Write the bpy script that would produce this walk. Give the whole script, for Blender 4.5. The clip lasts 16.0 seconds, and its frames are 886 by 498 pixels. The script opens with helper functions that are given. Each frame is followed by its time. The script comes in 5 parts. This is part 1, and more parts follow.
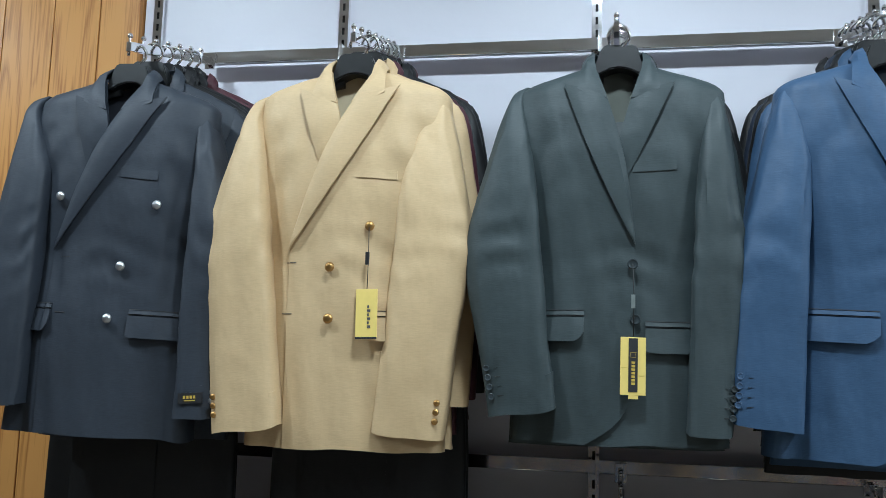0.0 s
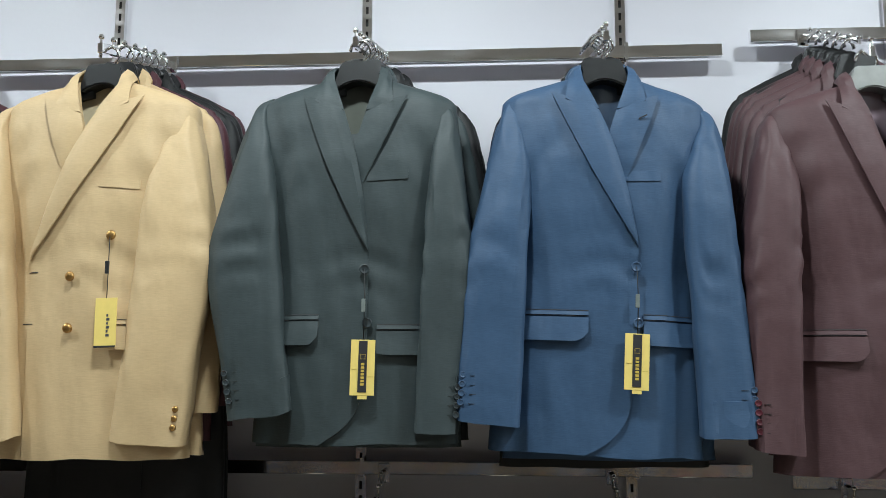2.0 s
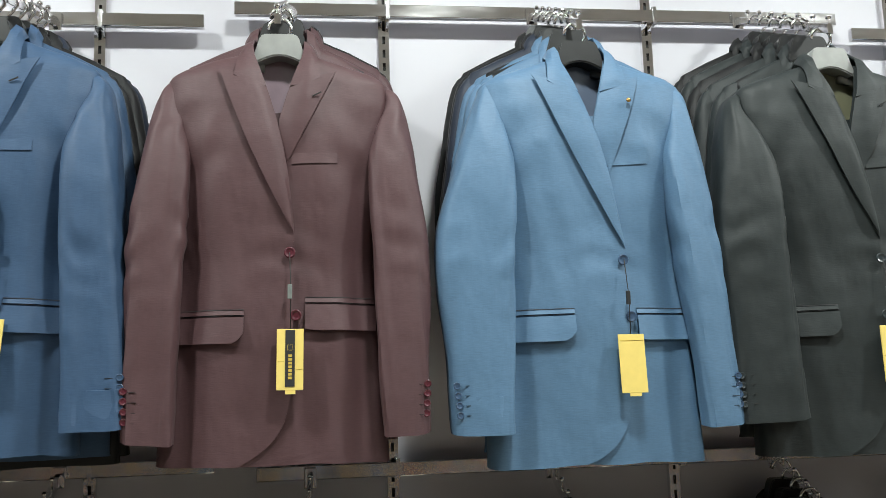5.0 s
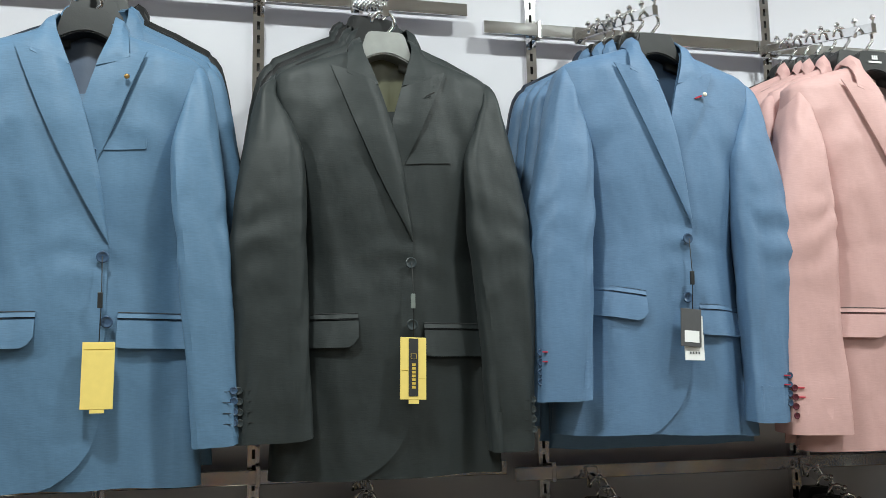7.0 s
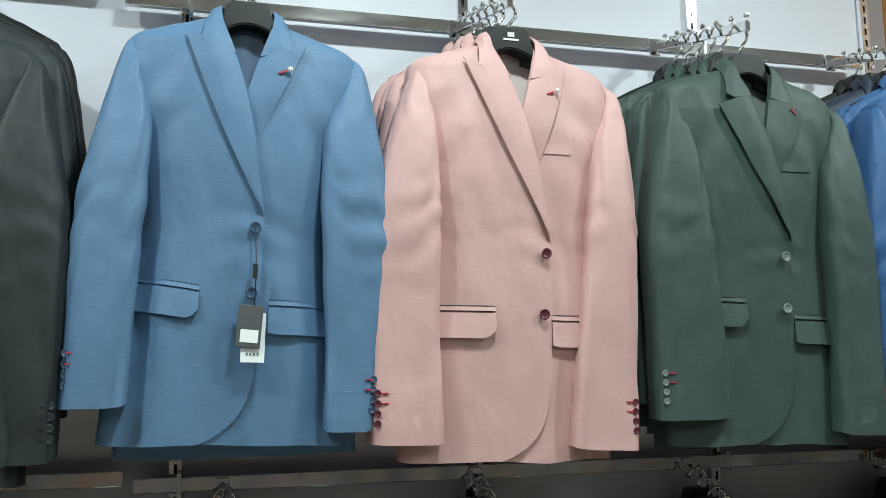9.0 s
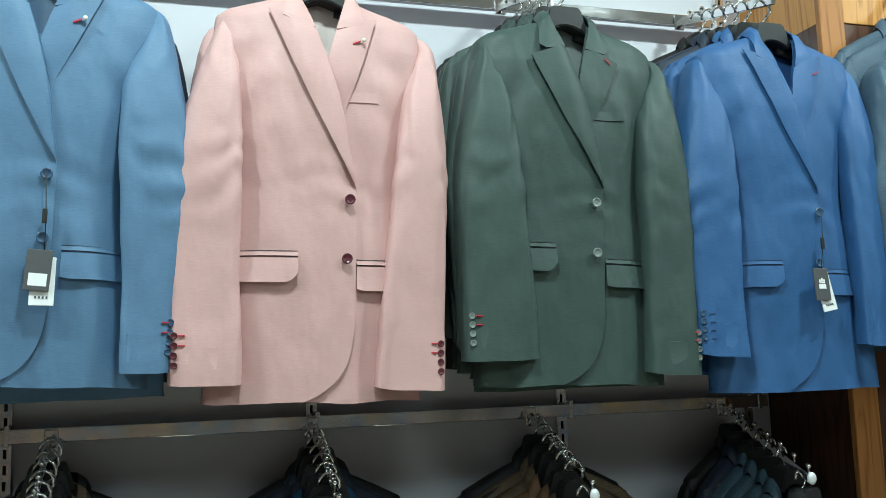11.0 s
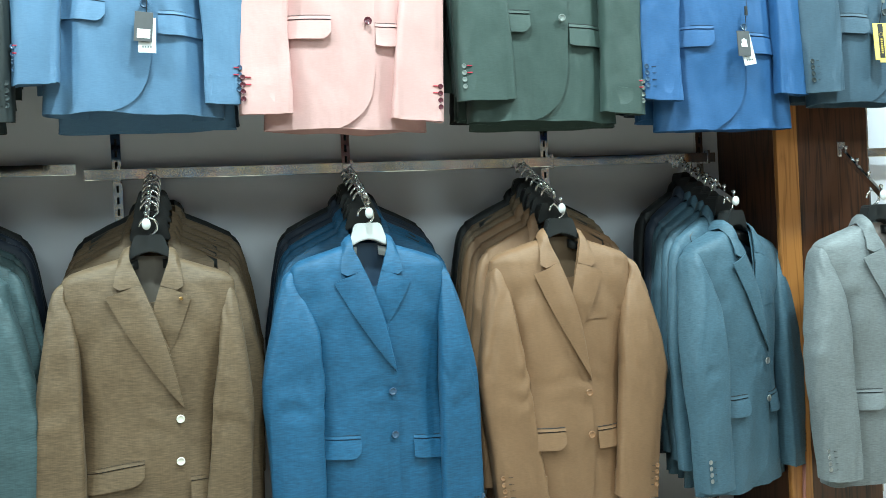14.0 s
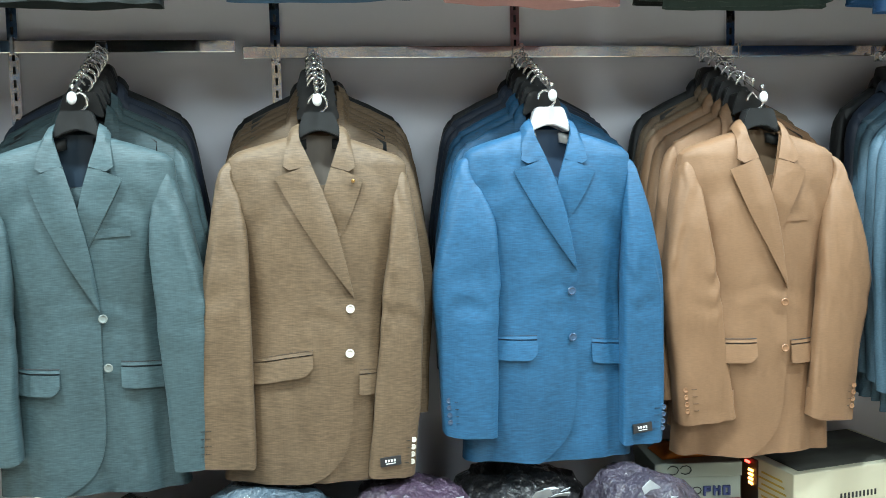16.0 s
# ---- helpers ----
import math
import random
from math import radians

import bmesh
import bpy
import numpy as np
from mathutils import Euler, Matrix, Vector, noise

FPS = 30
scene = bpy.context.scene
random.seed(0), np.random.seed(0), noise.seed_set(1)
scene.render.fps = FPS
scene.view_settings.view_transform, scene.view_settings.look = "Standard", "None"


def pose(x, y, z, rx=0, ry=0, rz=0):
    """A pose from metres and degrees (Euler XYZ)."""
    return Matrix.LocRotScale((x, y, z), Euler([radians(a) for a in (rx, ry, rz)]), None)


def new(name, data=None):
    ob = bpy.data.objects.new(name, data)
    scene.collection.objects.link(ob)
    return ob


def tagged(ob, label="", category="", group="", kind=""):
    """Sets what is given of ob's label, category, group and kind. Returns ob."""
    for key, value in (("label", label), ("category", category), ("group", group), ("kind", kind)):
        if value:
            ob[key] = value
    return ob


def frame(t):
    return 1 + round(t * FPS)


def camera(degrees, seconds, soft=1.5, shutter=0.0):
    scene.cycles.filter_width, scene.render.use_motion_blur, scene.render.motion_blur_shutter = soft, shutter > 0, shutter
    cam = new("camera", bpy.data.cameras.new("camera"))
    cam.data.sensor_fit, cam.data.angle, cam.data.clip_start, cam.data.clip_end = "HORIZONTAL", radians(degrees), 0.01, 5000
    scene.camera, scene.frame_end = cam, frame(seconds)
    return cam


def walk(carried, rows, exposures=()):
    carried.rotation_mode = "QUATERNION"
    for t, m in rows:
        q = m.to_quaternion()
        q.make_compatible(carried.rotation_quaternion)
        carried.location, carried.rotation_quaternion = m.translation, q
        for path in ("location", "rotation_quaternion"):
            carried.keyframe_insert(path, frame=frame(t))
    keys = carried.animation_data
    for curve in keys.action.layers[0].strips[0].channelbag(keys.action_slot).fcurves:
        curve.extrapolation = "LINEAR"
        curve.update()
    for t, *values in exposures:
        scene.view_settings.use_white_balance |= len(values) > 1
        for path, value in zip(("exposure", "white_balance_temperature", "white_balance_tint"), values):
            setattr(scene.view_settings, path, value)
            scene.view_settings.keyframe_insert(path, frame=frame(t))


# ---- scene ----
cam = camera(52.3, 16.0, soft=0.75)
METRES, EYE, TILT, LEAN, TURN = 4.3, 1.6, 7.0, -1.6, 10.6
ROWS = [
    (0.0, 0.0, 0.0, 0.0, 0.0, 0.0, -0.0),
    (0.5, 0.0119, -0.0029, -0.0001, -2.24, 0.37, -0.02),
    (1.0, 0.0235, -0.0051, 0.0002, -4.11, 0.57, 0.03),
    (1.5, 0.0461, -0.0104, -0.0006, -5.73, 0.49, 0.38),
    (2.0, 0.0718, -0.0175, -0.0028, -6.69, 0.7, 0.67),
    (2.5, 0.1, -0.0258, -0.0062, -7.81, 0.76, 0.72),
    (3.0, 0.1263, -0.0264, -0.0088, -9.27, 0.73, 0.76),
    (3.5, 0.1688, -0.0207, -0.012, -11.9, 0.67, 0.79),
    (6.0, 0.3475, -0.0378, -0.0193, -20.75, 1.0, 0.6),
    (6.5, 0.4008, -0.0416, -0.0193, -22.39, 0.98, -0.05),
    (7.0, 0.4451, -0.0444, -0.02, -23.77, 0.97, -0.38),
    (7.5, 0.4948, -0.0549, -0.0215, -24.85, 1.13, -0.36),
    (8.0, 0.5403, -0.073, -0.0206, -25.02, 1.09, -0.3),
    (8.5, 0.5802, -0.0808, -0.0215, -25.03, 1.0, -0.38),
    (9.0, 0.618, -0.0797, -0.0215, -25.87, 0.97, -0.81),
    (9.5, 0.6625, -0.0799, -0.0227, -26.97, 1.01, -0.91),
    (10.0, 0.6894, -0.0885, -0.0241, -27.71, 1.01, -0.7),
    (12.5, 0.6617, -0.2032, -0.0792, -26.56, -2.92, 0.88),
    (13.0, 0.6507, -0.2304, -0.0891, -26.7, -4.56, 0.87),
    (13.5, 0.6382, -0.2513, -0.0974, -26.37, -6.03, 1.17),
    (14.0, 0.6349, -0.256, -0.1065, -25.38, -7.63, 1.35),
    (14.5, 0.6379, -0.2461, -0.1276, -23.98, -10.35, 1.53),
    (15.0, 0.6318, -0.2296, -0.1365, -23.26, -11.62, 1.24),
    (15.5, 0.6153, -0.2118, -0.137, -22.3, -11.83, 0.78),
    (16.0, 0.5986, -0.1974, -0.1369, -19.8, -11.88, 0.53),
]
EXPOSURES = [(0.0, -0.32, 5700, 8), (1.5, -0.32, 5900, 8), (2.0, -0.28, 6300, 9), (2.5, -0.15, 6000, 7), (3.0, 0.0, 6100, 8), (3.5, 0.2, 7000, 11), (6.0, -0.1, 6700, 9), (7.0, -0.18, 6700, 8), (8.0, -0.2, 6700, 3), (9.5, -0.26, 6100, -1), (10.2, -0.3, 6100, -4), (12.5, 0.66, 5900, -8), (13.0, 0.72, 5900, -9), (14.0, 0.98, 5850, -8), (14.5, 1.15, 5750, -4), (15.0, 1.24, 5850, -2), (15.5, 1.3, 5900, 0), (16.0, 1.42, 6000, 2)]
walk(cam, [(t, pose(0, 0, EYE, TILT, LEAN, TURN) @ pose(METRES * x, METRES * y, METRES * z, 90 + pitch, roll, yaw)) for t, x, y, z, yaw, pitch, roll in ROWS], EXPOSURES)

# ---- light ----
world = bpy.data.worlds.new("world")
scene.world = world
world.use_nodes = True
world.node_tree.nodes["Background"].inputs[0].default_value = (0.5, 0.52, 0.56, 1)
world.node_tree.nodes["Background"].inputs[1].default_value = 0.03
LAMP_WATTS = 26.0


# ---- materials ----
def srgb(r, g, b):
    def lin(c):
        c /= 255
        return c / 12.92 if c <= 0.04045 else ((c + 0.055) / 1.055) ** 2.4
    return (lin(r), lin(g), lin(b), 1)


def base_mat(name, colour, rough=0.5, metal=0.0):
    m = bpy.data.materials.new(name)
    m.use_nodes = True
    n = m.node_tree.nodes
    b = n["Principled BSDF"]
    b.inputs["Base Color"].default_value = colour
    b.inputs["Roughness"].default_value = rough
    b.inputs["Metallic"].default_value = metal
    return m, n, m.node_tree.links, b


def mottled(name, colour, rough=0.5, metal=0.0, scale=(20, 20, 20), amount=0.15, bump=0.0, bump_scale=200, rough_var=0.0):
    """A surface whose tone drifts at two scales, with fine relief."""
    m, n, l, b = base_mat(name, colour, rough, metal)
    tc = n.new("ShaderNodeTexCoord")
    mp = n.new("ShaderNodeMapping")
    mp.inputs["Scale"].default_value = scale
    l.new(tc.outputs["Object"], mp.inputs["Vector"])
    nz = n.new("ShaderNodeTexNoise")
    nz.inputs["Scale"].default_value = 1.0
    nz.inputs["Detail"].default_value = 6
    l.new(mp.outputs["Vector"], nz.inputs["Vector"])
    mx = n.new("ShaderNodeMix")
    mx.data_type = "RGBA"
    mx.inputs["A"].default_value = tuple(c * (1 - amount) for c in colour[:3]) + (1,)
    mx.inputs["B"].default_value = tuple(min(1, c * (1 + amount)) for c in colour[:3]) + (1,)
    l.new(nz.outputs["Fac"], mx.inputs["Factor"])
    l.new(mx.outputs["Result"], b.inputs["Base Color"])
    if rough_var:
        mr = n.new("ShaderNodeMapRange")
        mr.inputs["To Min"].default_value = max(0.02, rough - rough_var)
        mr.inputs["To Max"].default_value = min(1, rough + rough_var)
        l.new(nz.outputs["Fac"], mr.inputs["Value"])
        l.new(mr.outputs["Result"], b.inputs["Roughness"])
    if bump:
        n2 = n.new("ShaderNodeTexNoise")
        n2.inputs["Scale"].default_value = bump_scale
        n2.inputs["Detail"].default_value = 4
        l.new(tc.outputs["Object"], n2.inputs["Vector"])
        bp = n.new("ShaderNodeBump")
        bp.inputs["Strength"].default_value = bump
        bp.inputs["Distance"].default_value = 0.002
        l.new(n2.outputs["Fac"], bp.inputs["Height"])
        l.new(bp.outputs["Normal"], b.inputs["Normal"])
    return m


def cloth(name, colour, slub=0.22, sheen=0.02, rough=0.58, bump=0.2, tweed=False):
    """Woven suiting: weft slubs running across, fine warp, soft sheen."""
    m, n, l, b = base_mat(name, colour, rough)
    b.inputs["Sheen Weight"].default_value = sheen
    b.inputs["Sheen Roughness"].default_value = 0.45
    b.inputs["Specular IOR Level"].default_value = 0.4
    tc = n.new("ShaderNodeTexCoord")
    info = n.new("ShaderNodeObjectInfo")
    add = n.new("ShaderNodeVectorMath")
    l.new(tc.outputs["Object"], add.inputs[0])
    l.new(info.outputs["Random"], add.inputs[1])

    def noise_at(scale, detail=3):
        mp = n.new("ShaderNodeMapping")
        mp.inputs["Scale"].default_value = scale
        l.new(add.outputs[0], mp.inputs["Vector"])
        z = n.new("ShaderNodeTexNoise")
        z.inputs["Scale"].default_value = 1
        z.inputs["Detail"].default_value = detail
        l.new(mp.outputs["Vector"], z.inputs["Vector"])
        return z.outputs["Fac"]

    weft, warp, broad = noise_at((48, 48, 330) if tweed else (75, 75, 640)), noise_at((520, 300, 30)), noise_at((7, 7, 5), 2)
    s1 = n.new("ShaderNodeMath")
    s1.operation = "MULTIPLY_ADD"
    s1.inputs[1].default_value = 1.35
    l.new(weft, s1.inputs[0])
    half = n.new("ShaderNodeMath")
    half.operation = "MULTIPLY"
    half.inputs[1].default_value = 0.35
    l.new(warp, half.inputs[0])
    l.new(half.outputs[0], s1.inputs[2])
    s2 = n.new("ShaderNodeMath")
    s2.operation = "MULTIPLY_ADD"
    l.new(broad, s2.inputs[0])
    s2.inputs[1].default_value = 0.45
    l.new(s1.outputs[0], s2.inputs[2])
    mr = n.new("ShaderNodeMapRange")
    mr.inputs["From Min"].default_value = 0.65
    mr.inputs["From Max"].default_value = 1.5
    l.new(s2.outputs[0], mr.inputs["Value"])
    mx = n.new("ShaderNodeMix")
    mx.data_type = "RGBA"
    mx.inputs["A"].default_value = tuple(c * (1 - slub) for c in colour[:3]) + (1,)
    mx.inputs["B"].default_value = tuple(min(1, c * (1 + slub) + 0.01 * slub) for c in colour[:3]) + (1,)
    l.new(mr.outputs["Result"], mx.inputs["Factor"])
    l.new(mx.outputs["Result"], b.inputs["Base Color"])
    bp = n.new("ShaderNodeBump")
    bp.inputs["Strength"].default_value = bump
    bp.inputs["Distance"].default_value = 0.0008
    l.new(s1.outputs[0], bp.inputs["Height"])
    crease = n.new("ShaderNodeBump")  # soft handling creases
    crease.inputs["Strength"].default_value = 0.6
    crease.inputs["Distance"].default_value = 0.010
    l.new(noise_at((17, 17, 10), 2), crease.inputs["Height"])
    l.new(crease.outputs["Normal"], bp.inputs["Normal"])
    l.new(bp.outputs["Normal"], b.inputs["Normal"])
    return m


def wood_mat(name, light, dark, along=2, rough=0.35):
    m, n, l, b = base_mat(name, light, rough)
    tc = n.new("ShaderNodeTexCoord")
    mp = n.new("ShaderNodeMapping")
    sc = [9.0, 9.0, 9.0]
    sc[along] = 0.9
    mp.inputs["Scale"].default_value = sc
    l.new(tc.outputs["Object"], mp.inputs["Vector"])
    big = n.new("ShaderNodeTexNoise")
    big.inputs["Scale"].default_value = 1.0
    big.inputs["Detail"].default_value = 2
    big.inputs["Distortion"].default_value = 0.6
    l.new(mp.outputs["Vector"], big.inputs["Vector"])
    mul = n.new("ShaderNodeMath")
    mul.operation = "MULTIPLY"
    mul.inputs[1].default_value = 9.0
    l.new(big.outputs["Fac"], mul.inputs[0])
    fr = n.new("ShaderNodeMath")
    fr.operation = "PINGPONG"
    fr.inputs[1].default_value = 0.5
    l.new(mul.outputs[0], fr.inputs[0])
    fine = n.new("ShaderNodeTexNoise")
    sc2 = [160.0, 160.0, 160.0]
    sc2[along] = 5.0
    mp2 = n.new("ShaderNodeMapping")
    mp2.inputs["Scale"].default_value = sc2
    l.new(tc.outputs["Object"], mp2.inputs["Vector"])
    fine.inputs["Scale"].default_value = 1.0
    l.new(mp2.outputs["Vector"], fine.inputs["Vector"])
    sm = n.new("ShaderNodeMath")
    sm.operation = "MULTIPLY_ADD"
    sm.inputs[1].default_value = 0.7
    l.new(fr.outputs[0], sm.inputs[0])
    l.new(fine.outputs["Fac"], sm.inputs[2])
    rp = n.new("ShaderNodeValToRGB")
    rp.color_ramp.elements[0].position, rp.color_ramp.elements[0].color = 0.42, dark
    rp.color_ramp.elements[1].position, rp.color_ramp.elements[1].color = 0.72, light
    l.new(sm.outputs[0], rp.inputs["Fac"])
    l.new(rp.outputs["Color"], b.inputs["Base Color"])
    bp = n.new("ShaderNodeBump")
    bp.inputs["Strength"].default_value = 0.15
    bp.inputs["Distance"].default_value = 0.001
    l.new(fine.outputs["Fac"], bp.inputs["Height"])
    l.new(bp.outputs["Normal"], b.inputs["Normal"])
    return m


MAT = {
    "wall": mottled("painted_panel", (0.68, 0.67, 0.73, 1), 0.45, 0, (3, 3, 3), 0.05, 0.06, 90, 0.08),
    "ceiling": mottled("ceiling_white", (0.6, 0.6, 0.6, 1), 0.9, 0, (4, 4, 4), 0.05),
    "floor": mottled("floor_tile", (0.36, 0.31, 0.25, 1), 0.3, 0, (5, 5, 5), 0.2, 0.05, 60, 0.1),
    "chrome": mottled("worn_chrome", (0.82, 0.82, 0.83, 1), 0.08, 1.0, (14, 40, 60), 0.15, 0.03, 60, 0.05),
    "wire": mottled("bright_wire", (0.83, 0.83, 0.84, 1), 0.14, 1.0, (60, 60, 60), 0.1),
    "slot": mottled("slot_shade", (0.03, 0.03, 0.03, 1), 0.7),
    "wood": wood_mat("oak_panel", srgb(204, 148, 82), srgb(168, 112, 56)),
    "wood_edge": wood_mat("oak_edge", srgb(172, 116, 62), srgb(138, 88, 44)),
    "wood_dark": wood_mat("walnut_panel", srgb(84, 52, 34), srgb(44, 27, 18)),
    "black_plastic": mottled("black_plastic", (0.018, 0.019, 0.02, 1), 0.42, 0, (40, 40, 40), 0.3, 0.08, 300, 0.06),
    "grey_plastic": mottled("grey_plastic", (0.36, 0.37, 0.36, 1), 0.3, 0.3, (30, 30, 30), 0.25, 0.05, 200),
    "white_plastic": mottled("pale_plastic", (0.72, 0.73, 0.74, 1), 0.3, 0.2, (30, 30, 30), 0.1, 0.05, 200),
    "yellow_card": mottled("yellow_card", srgb(228, 202, 112), 0.55, 0, (60, 60, 60), 0.08, 0.05, 400),
    "black_card": mottled("black_card", (0.02, 0.02, 0.022, 1), 0.5, 0, (60, 60, 60), 0.2),
    "grey_card": mottled("grey_card", (0.07, 0.07, 0.075, 1), 0.5, 0, (60, 60, 60), 0.15),
    "white_card": mottled("white_card", (0.8, 0.8, 0.8, 1), 0.5, 0, (60, 60, 60), 0.05),
    "gold_print": mottled("gold_print", srgb(196, 168, 70), 0.5, 0, (200, 200, 200), 0.15),
    # shade inside cloth openings, put into a near-black colour
    "opening_shade": mottled("pocket_lining", (0.022, 0.021, 0.022, 1), 0.85, 0, (80, 80, 80), 0.2),
    "thread_black": mottled("black_thread", (0.015, 0.015, 0.015, 1), 0.8),
    "thread_red": mottled("red_thread", (0.45, 0.02, 0.05, 1), 0.7),
    "brass": mottled("aged_brass", srgb(176, 138, 84), 0.32, 0.9, (90, 90, 90), 0.3, 0.3, 500),
    "silver_button": mottled("silver_button", (0.55, 0.55, 0.56, 1), 0.28, 0.9, (90, 90, 90), 0.35, 0.4, 500),
    "pearl": mottled("pearl_button", (0.72, 0.68, 0.6, 1), 0.22, 0, (120, 120, 120), 0.15),
    "clear": mottled("smoke_button", (0.22, 0.25, 0.24, 1), 0.15, 0.2, (120, 120, 120), 0.25),
    "plum_button": mottled("plum_button", (0.09, 0.02, 0.03, 1), 0.25, 0, (120, 120, 120), 0.25),
}


def reflection_wall(name):
    """Unseen far side: upright patches in wood and cloth colours, added for chrome reflections."""
    m, n, l, b = base_mat(name, (0.2, 0.17, 0.13, 1), 0.7)
    tc = n.new("ShaderNodeTexCoord")
    mp = n.new("ShaderNodeMapping")
    mp.inputs["Scale"].default_value = (5.0, 5.0, 1.2)
    l.new(tc.outputs["Object"], mp.inputs["Vector"])
    nz = n.new("ShaderNodeTexNoise")
    nz.inputs["Scale"].default_value = 1.3
    nz.inputs["Detail"].default_value = 3
    l.new(mp.outputs["Vector"], nz.inputs["Vector"])
    rp = n.new("ShaderNodeValToRGB")
    e = rp.color_ramp.elements
    rp.color_ramp.interpolation = "CONSTANT"
    e[0].position, e[0].color = 0.0, (0.03, 0.03, 0.035, 1)
    e[1].position, e[1].color = 0.68, (0.40, 0.39, 0.37, 1)
    for q, c in ((0.38, (0.08, 0.05, 0.03, 1)), (0.44, (0.45, 0.29, 0.10, 1)), (0.455, (0.03, 0.03, 0.035, 1)), (0.49, (0.03, 0.09, 0.20, 1)), (0.51, (0.05, 0.045, 0.04, 1)), (0.53, (0.40, 0.36, 0.30, 1)), (0.54, (0.04, 0.03, 0.03, 1)), (0.575, (0.20, 0.03, 0.03, 1)), (0.59, (0.50, 0.34, 0.14, 1)), (0.605, (0.04, 0.05, 0.06, 1))):
        x = e.new(q)
        x.color = c
    l.new(nz.outputs["Fac"], rp.inputs["Fac"])
    l.new(rp.outputs["Color"], b.inputs["Base Color"])
    return m


MAT["wall_far"] = reflection_wall("far_side")


# ---- mesh helpers ----
def mesh_from(name, verts, faces, smooth=True):
    me = bpy.data.meshes.new(name)
    me.from_pydata([tuple(v) for v in verts], [], faces)
    me.validate()
    bm = bmesh.new()
    bm.from_mesh(me)
    bmesh.ops.recalc_face_normals(bm, faces=bm.faces)
    bm.to_mesh(me)
    bm.free()
    if smooth:
        me.polygons.foreach_set("use_smooth", [True] * len(me.polygons))
    return me


def link(name, me, material, parent=None, label=""):
    ob = new(name, me)
    if not me.materials:
        me.materials.append(material)
    elif me.materials[0] is not material:
        ob.material_slots[0].link = "OBJECT"
        ob.material_slots[0].material = material
    ob.parent = parent
    if label:
        tagged(ob, label)
    return ob


def part(name, bm, material, parent, label="", smooth=False):
    me = bpy.data.meshes.new(name)
    bm.normal_update()
    bm.to_mesh(me)
    bm.free()
    if smooth:
        me.polygons.foreach_set("use_smooth", [True] * len(me.polygons))
    return link(name, me, material, parent, label)


def add_box(bm, x0, y0, z0, x1, y1, z1, bevel=0.0):
    g = bmesh.ops.create_cube(bm, size=1)
    vs = g["verts"]
    for v in vs:
        v.co = Vector(((x0 + x1) / 2 + v.co.x * (x1 - x0), (y0 + y1) / 2 + v.co.y * (y1 - y0), (z0 + z1) / 2 + v.co.z * (z1 - z0)))
    if bevel:
        es = list({e for v in vs for e in v.link_edges})
        bmesh.ops.bevel(bm, geom=es, offset=bevel, segments=2, affect="EDGES", profile=0.5)
    return bm


def box(x0, y0, z0, x1, y1, z1, bevel=0.0):
    return add_box(bmesh.new(), x0, y0, z0, x1, y1, z1, bevel)


def thing(name, at, label, category, group="", kind="", turn=0.0):
    ob = new(name)
    ob.matrix_basis = at if isinstance(at, Matrix) else pose(*at, 0, 0, turn)
    ob.empty_display_size = 0.05
    return tagged(ob, label, category, group, kind)


def setting(name, bm, material, label, category="wall"):
    ob = part(name, bm, material, None)
    return tagged(ob, label, category, kind="structure")


def tube(path, r, sides=8, caps=True):
    """Round rod along points: verts, faces."""
    pts = [Vector(p) for p in path]
    verts, faces = [], []
    up = Vector((0.13, 0.31, 0.94))
    for i, p in enumerate(pts):
        d = (pts[min(i + 1, len(pts) - 1)] - pts[max(i - 1, 0)]).normalized()
        a = d.cross(up)
        if a.length < 1e-3:
            a = d.cross(Vector((1, 0, 0)))
        a.normalize()
        c = d.cross(a)
        for k in range(sides):
            t = 2 * math.pi * k / sides
            verts.append(p + (a * math.cos(t) + c * math.sin(t)) * r)
    for i in range(len(pts) - 1):
        for k in range(sides):
            k2 = (k + 1) % sides
            faces.append((i * sides + k, i * sides + k2, (i + 1) * sides + k2, (i + 1) * sides + k))
    if caps:
        faces.append(tuple(range(sides)))
        faces.append(tuple((len(pts) - 1) * sides + k for k in range(sides)))
    return verts, faces


def lathe(profile, sides=14):
    """Turned solid about local -y (its face looks to -y): profile of (radius, y)."""
    verts, faces = [], []
    for r, y in profile:
        for k in range(sides):
            t = 2 * math.pi * k / sides
            verts.append((r * math.cos(t), y, r * math.sin(t)))
    for i in range(len(profile) - 1):
        for k in range(sides):
            k2 = (k + 1) % sides
            faces.append((i * sides + k, i * sides + k2, (i + 1) * sides + k2, (i + 1) * sides + k))
    faces.append(tuple(range(sides)))
    faces.append(tuple((len(profile) - 1) * sides + k for k in range(sides)))
    return verts, faces


def sheet(grid, thick):
    """A cloth patch: a grid of rows of points, given back and edges."""
    rows, cols = len(grid), len(grid[0])
    verts = [Vector(p) for row in grid for p in row]
    verts += [v + Vector((0, thick, 0)) for v in verts]
    n = rows * cols
    faces = []
    for i in range(rows - 1):
        for j in range(cols - 1):
            a, b, c, d = i * cols + j, i * cols + j + 1, (i + 1) * cols + j + 1, (i + 1) * cols + j
            faces += [(a, b, c, d), (n + d, n + c, n + b, n + a)]
    for j in range(cols - 1):
        faces += [(j, n + j, n + j + 1, j + 1), ((rows - 1) * cols + j, (rows - 1) * cols + j + 1, n + (rows - 1) * cols + j + 1, n + (rows - 1) * cols + j)]
    for i in range(rows - 1):
        a, d = i * cols, (i + 1) * cols
        faces += [(a, d, n + d, n + a), (a + cols - 1, n + a + cols - 1, n + d + cols - 1, d + cols - 1)]
    return verts, faces


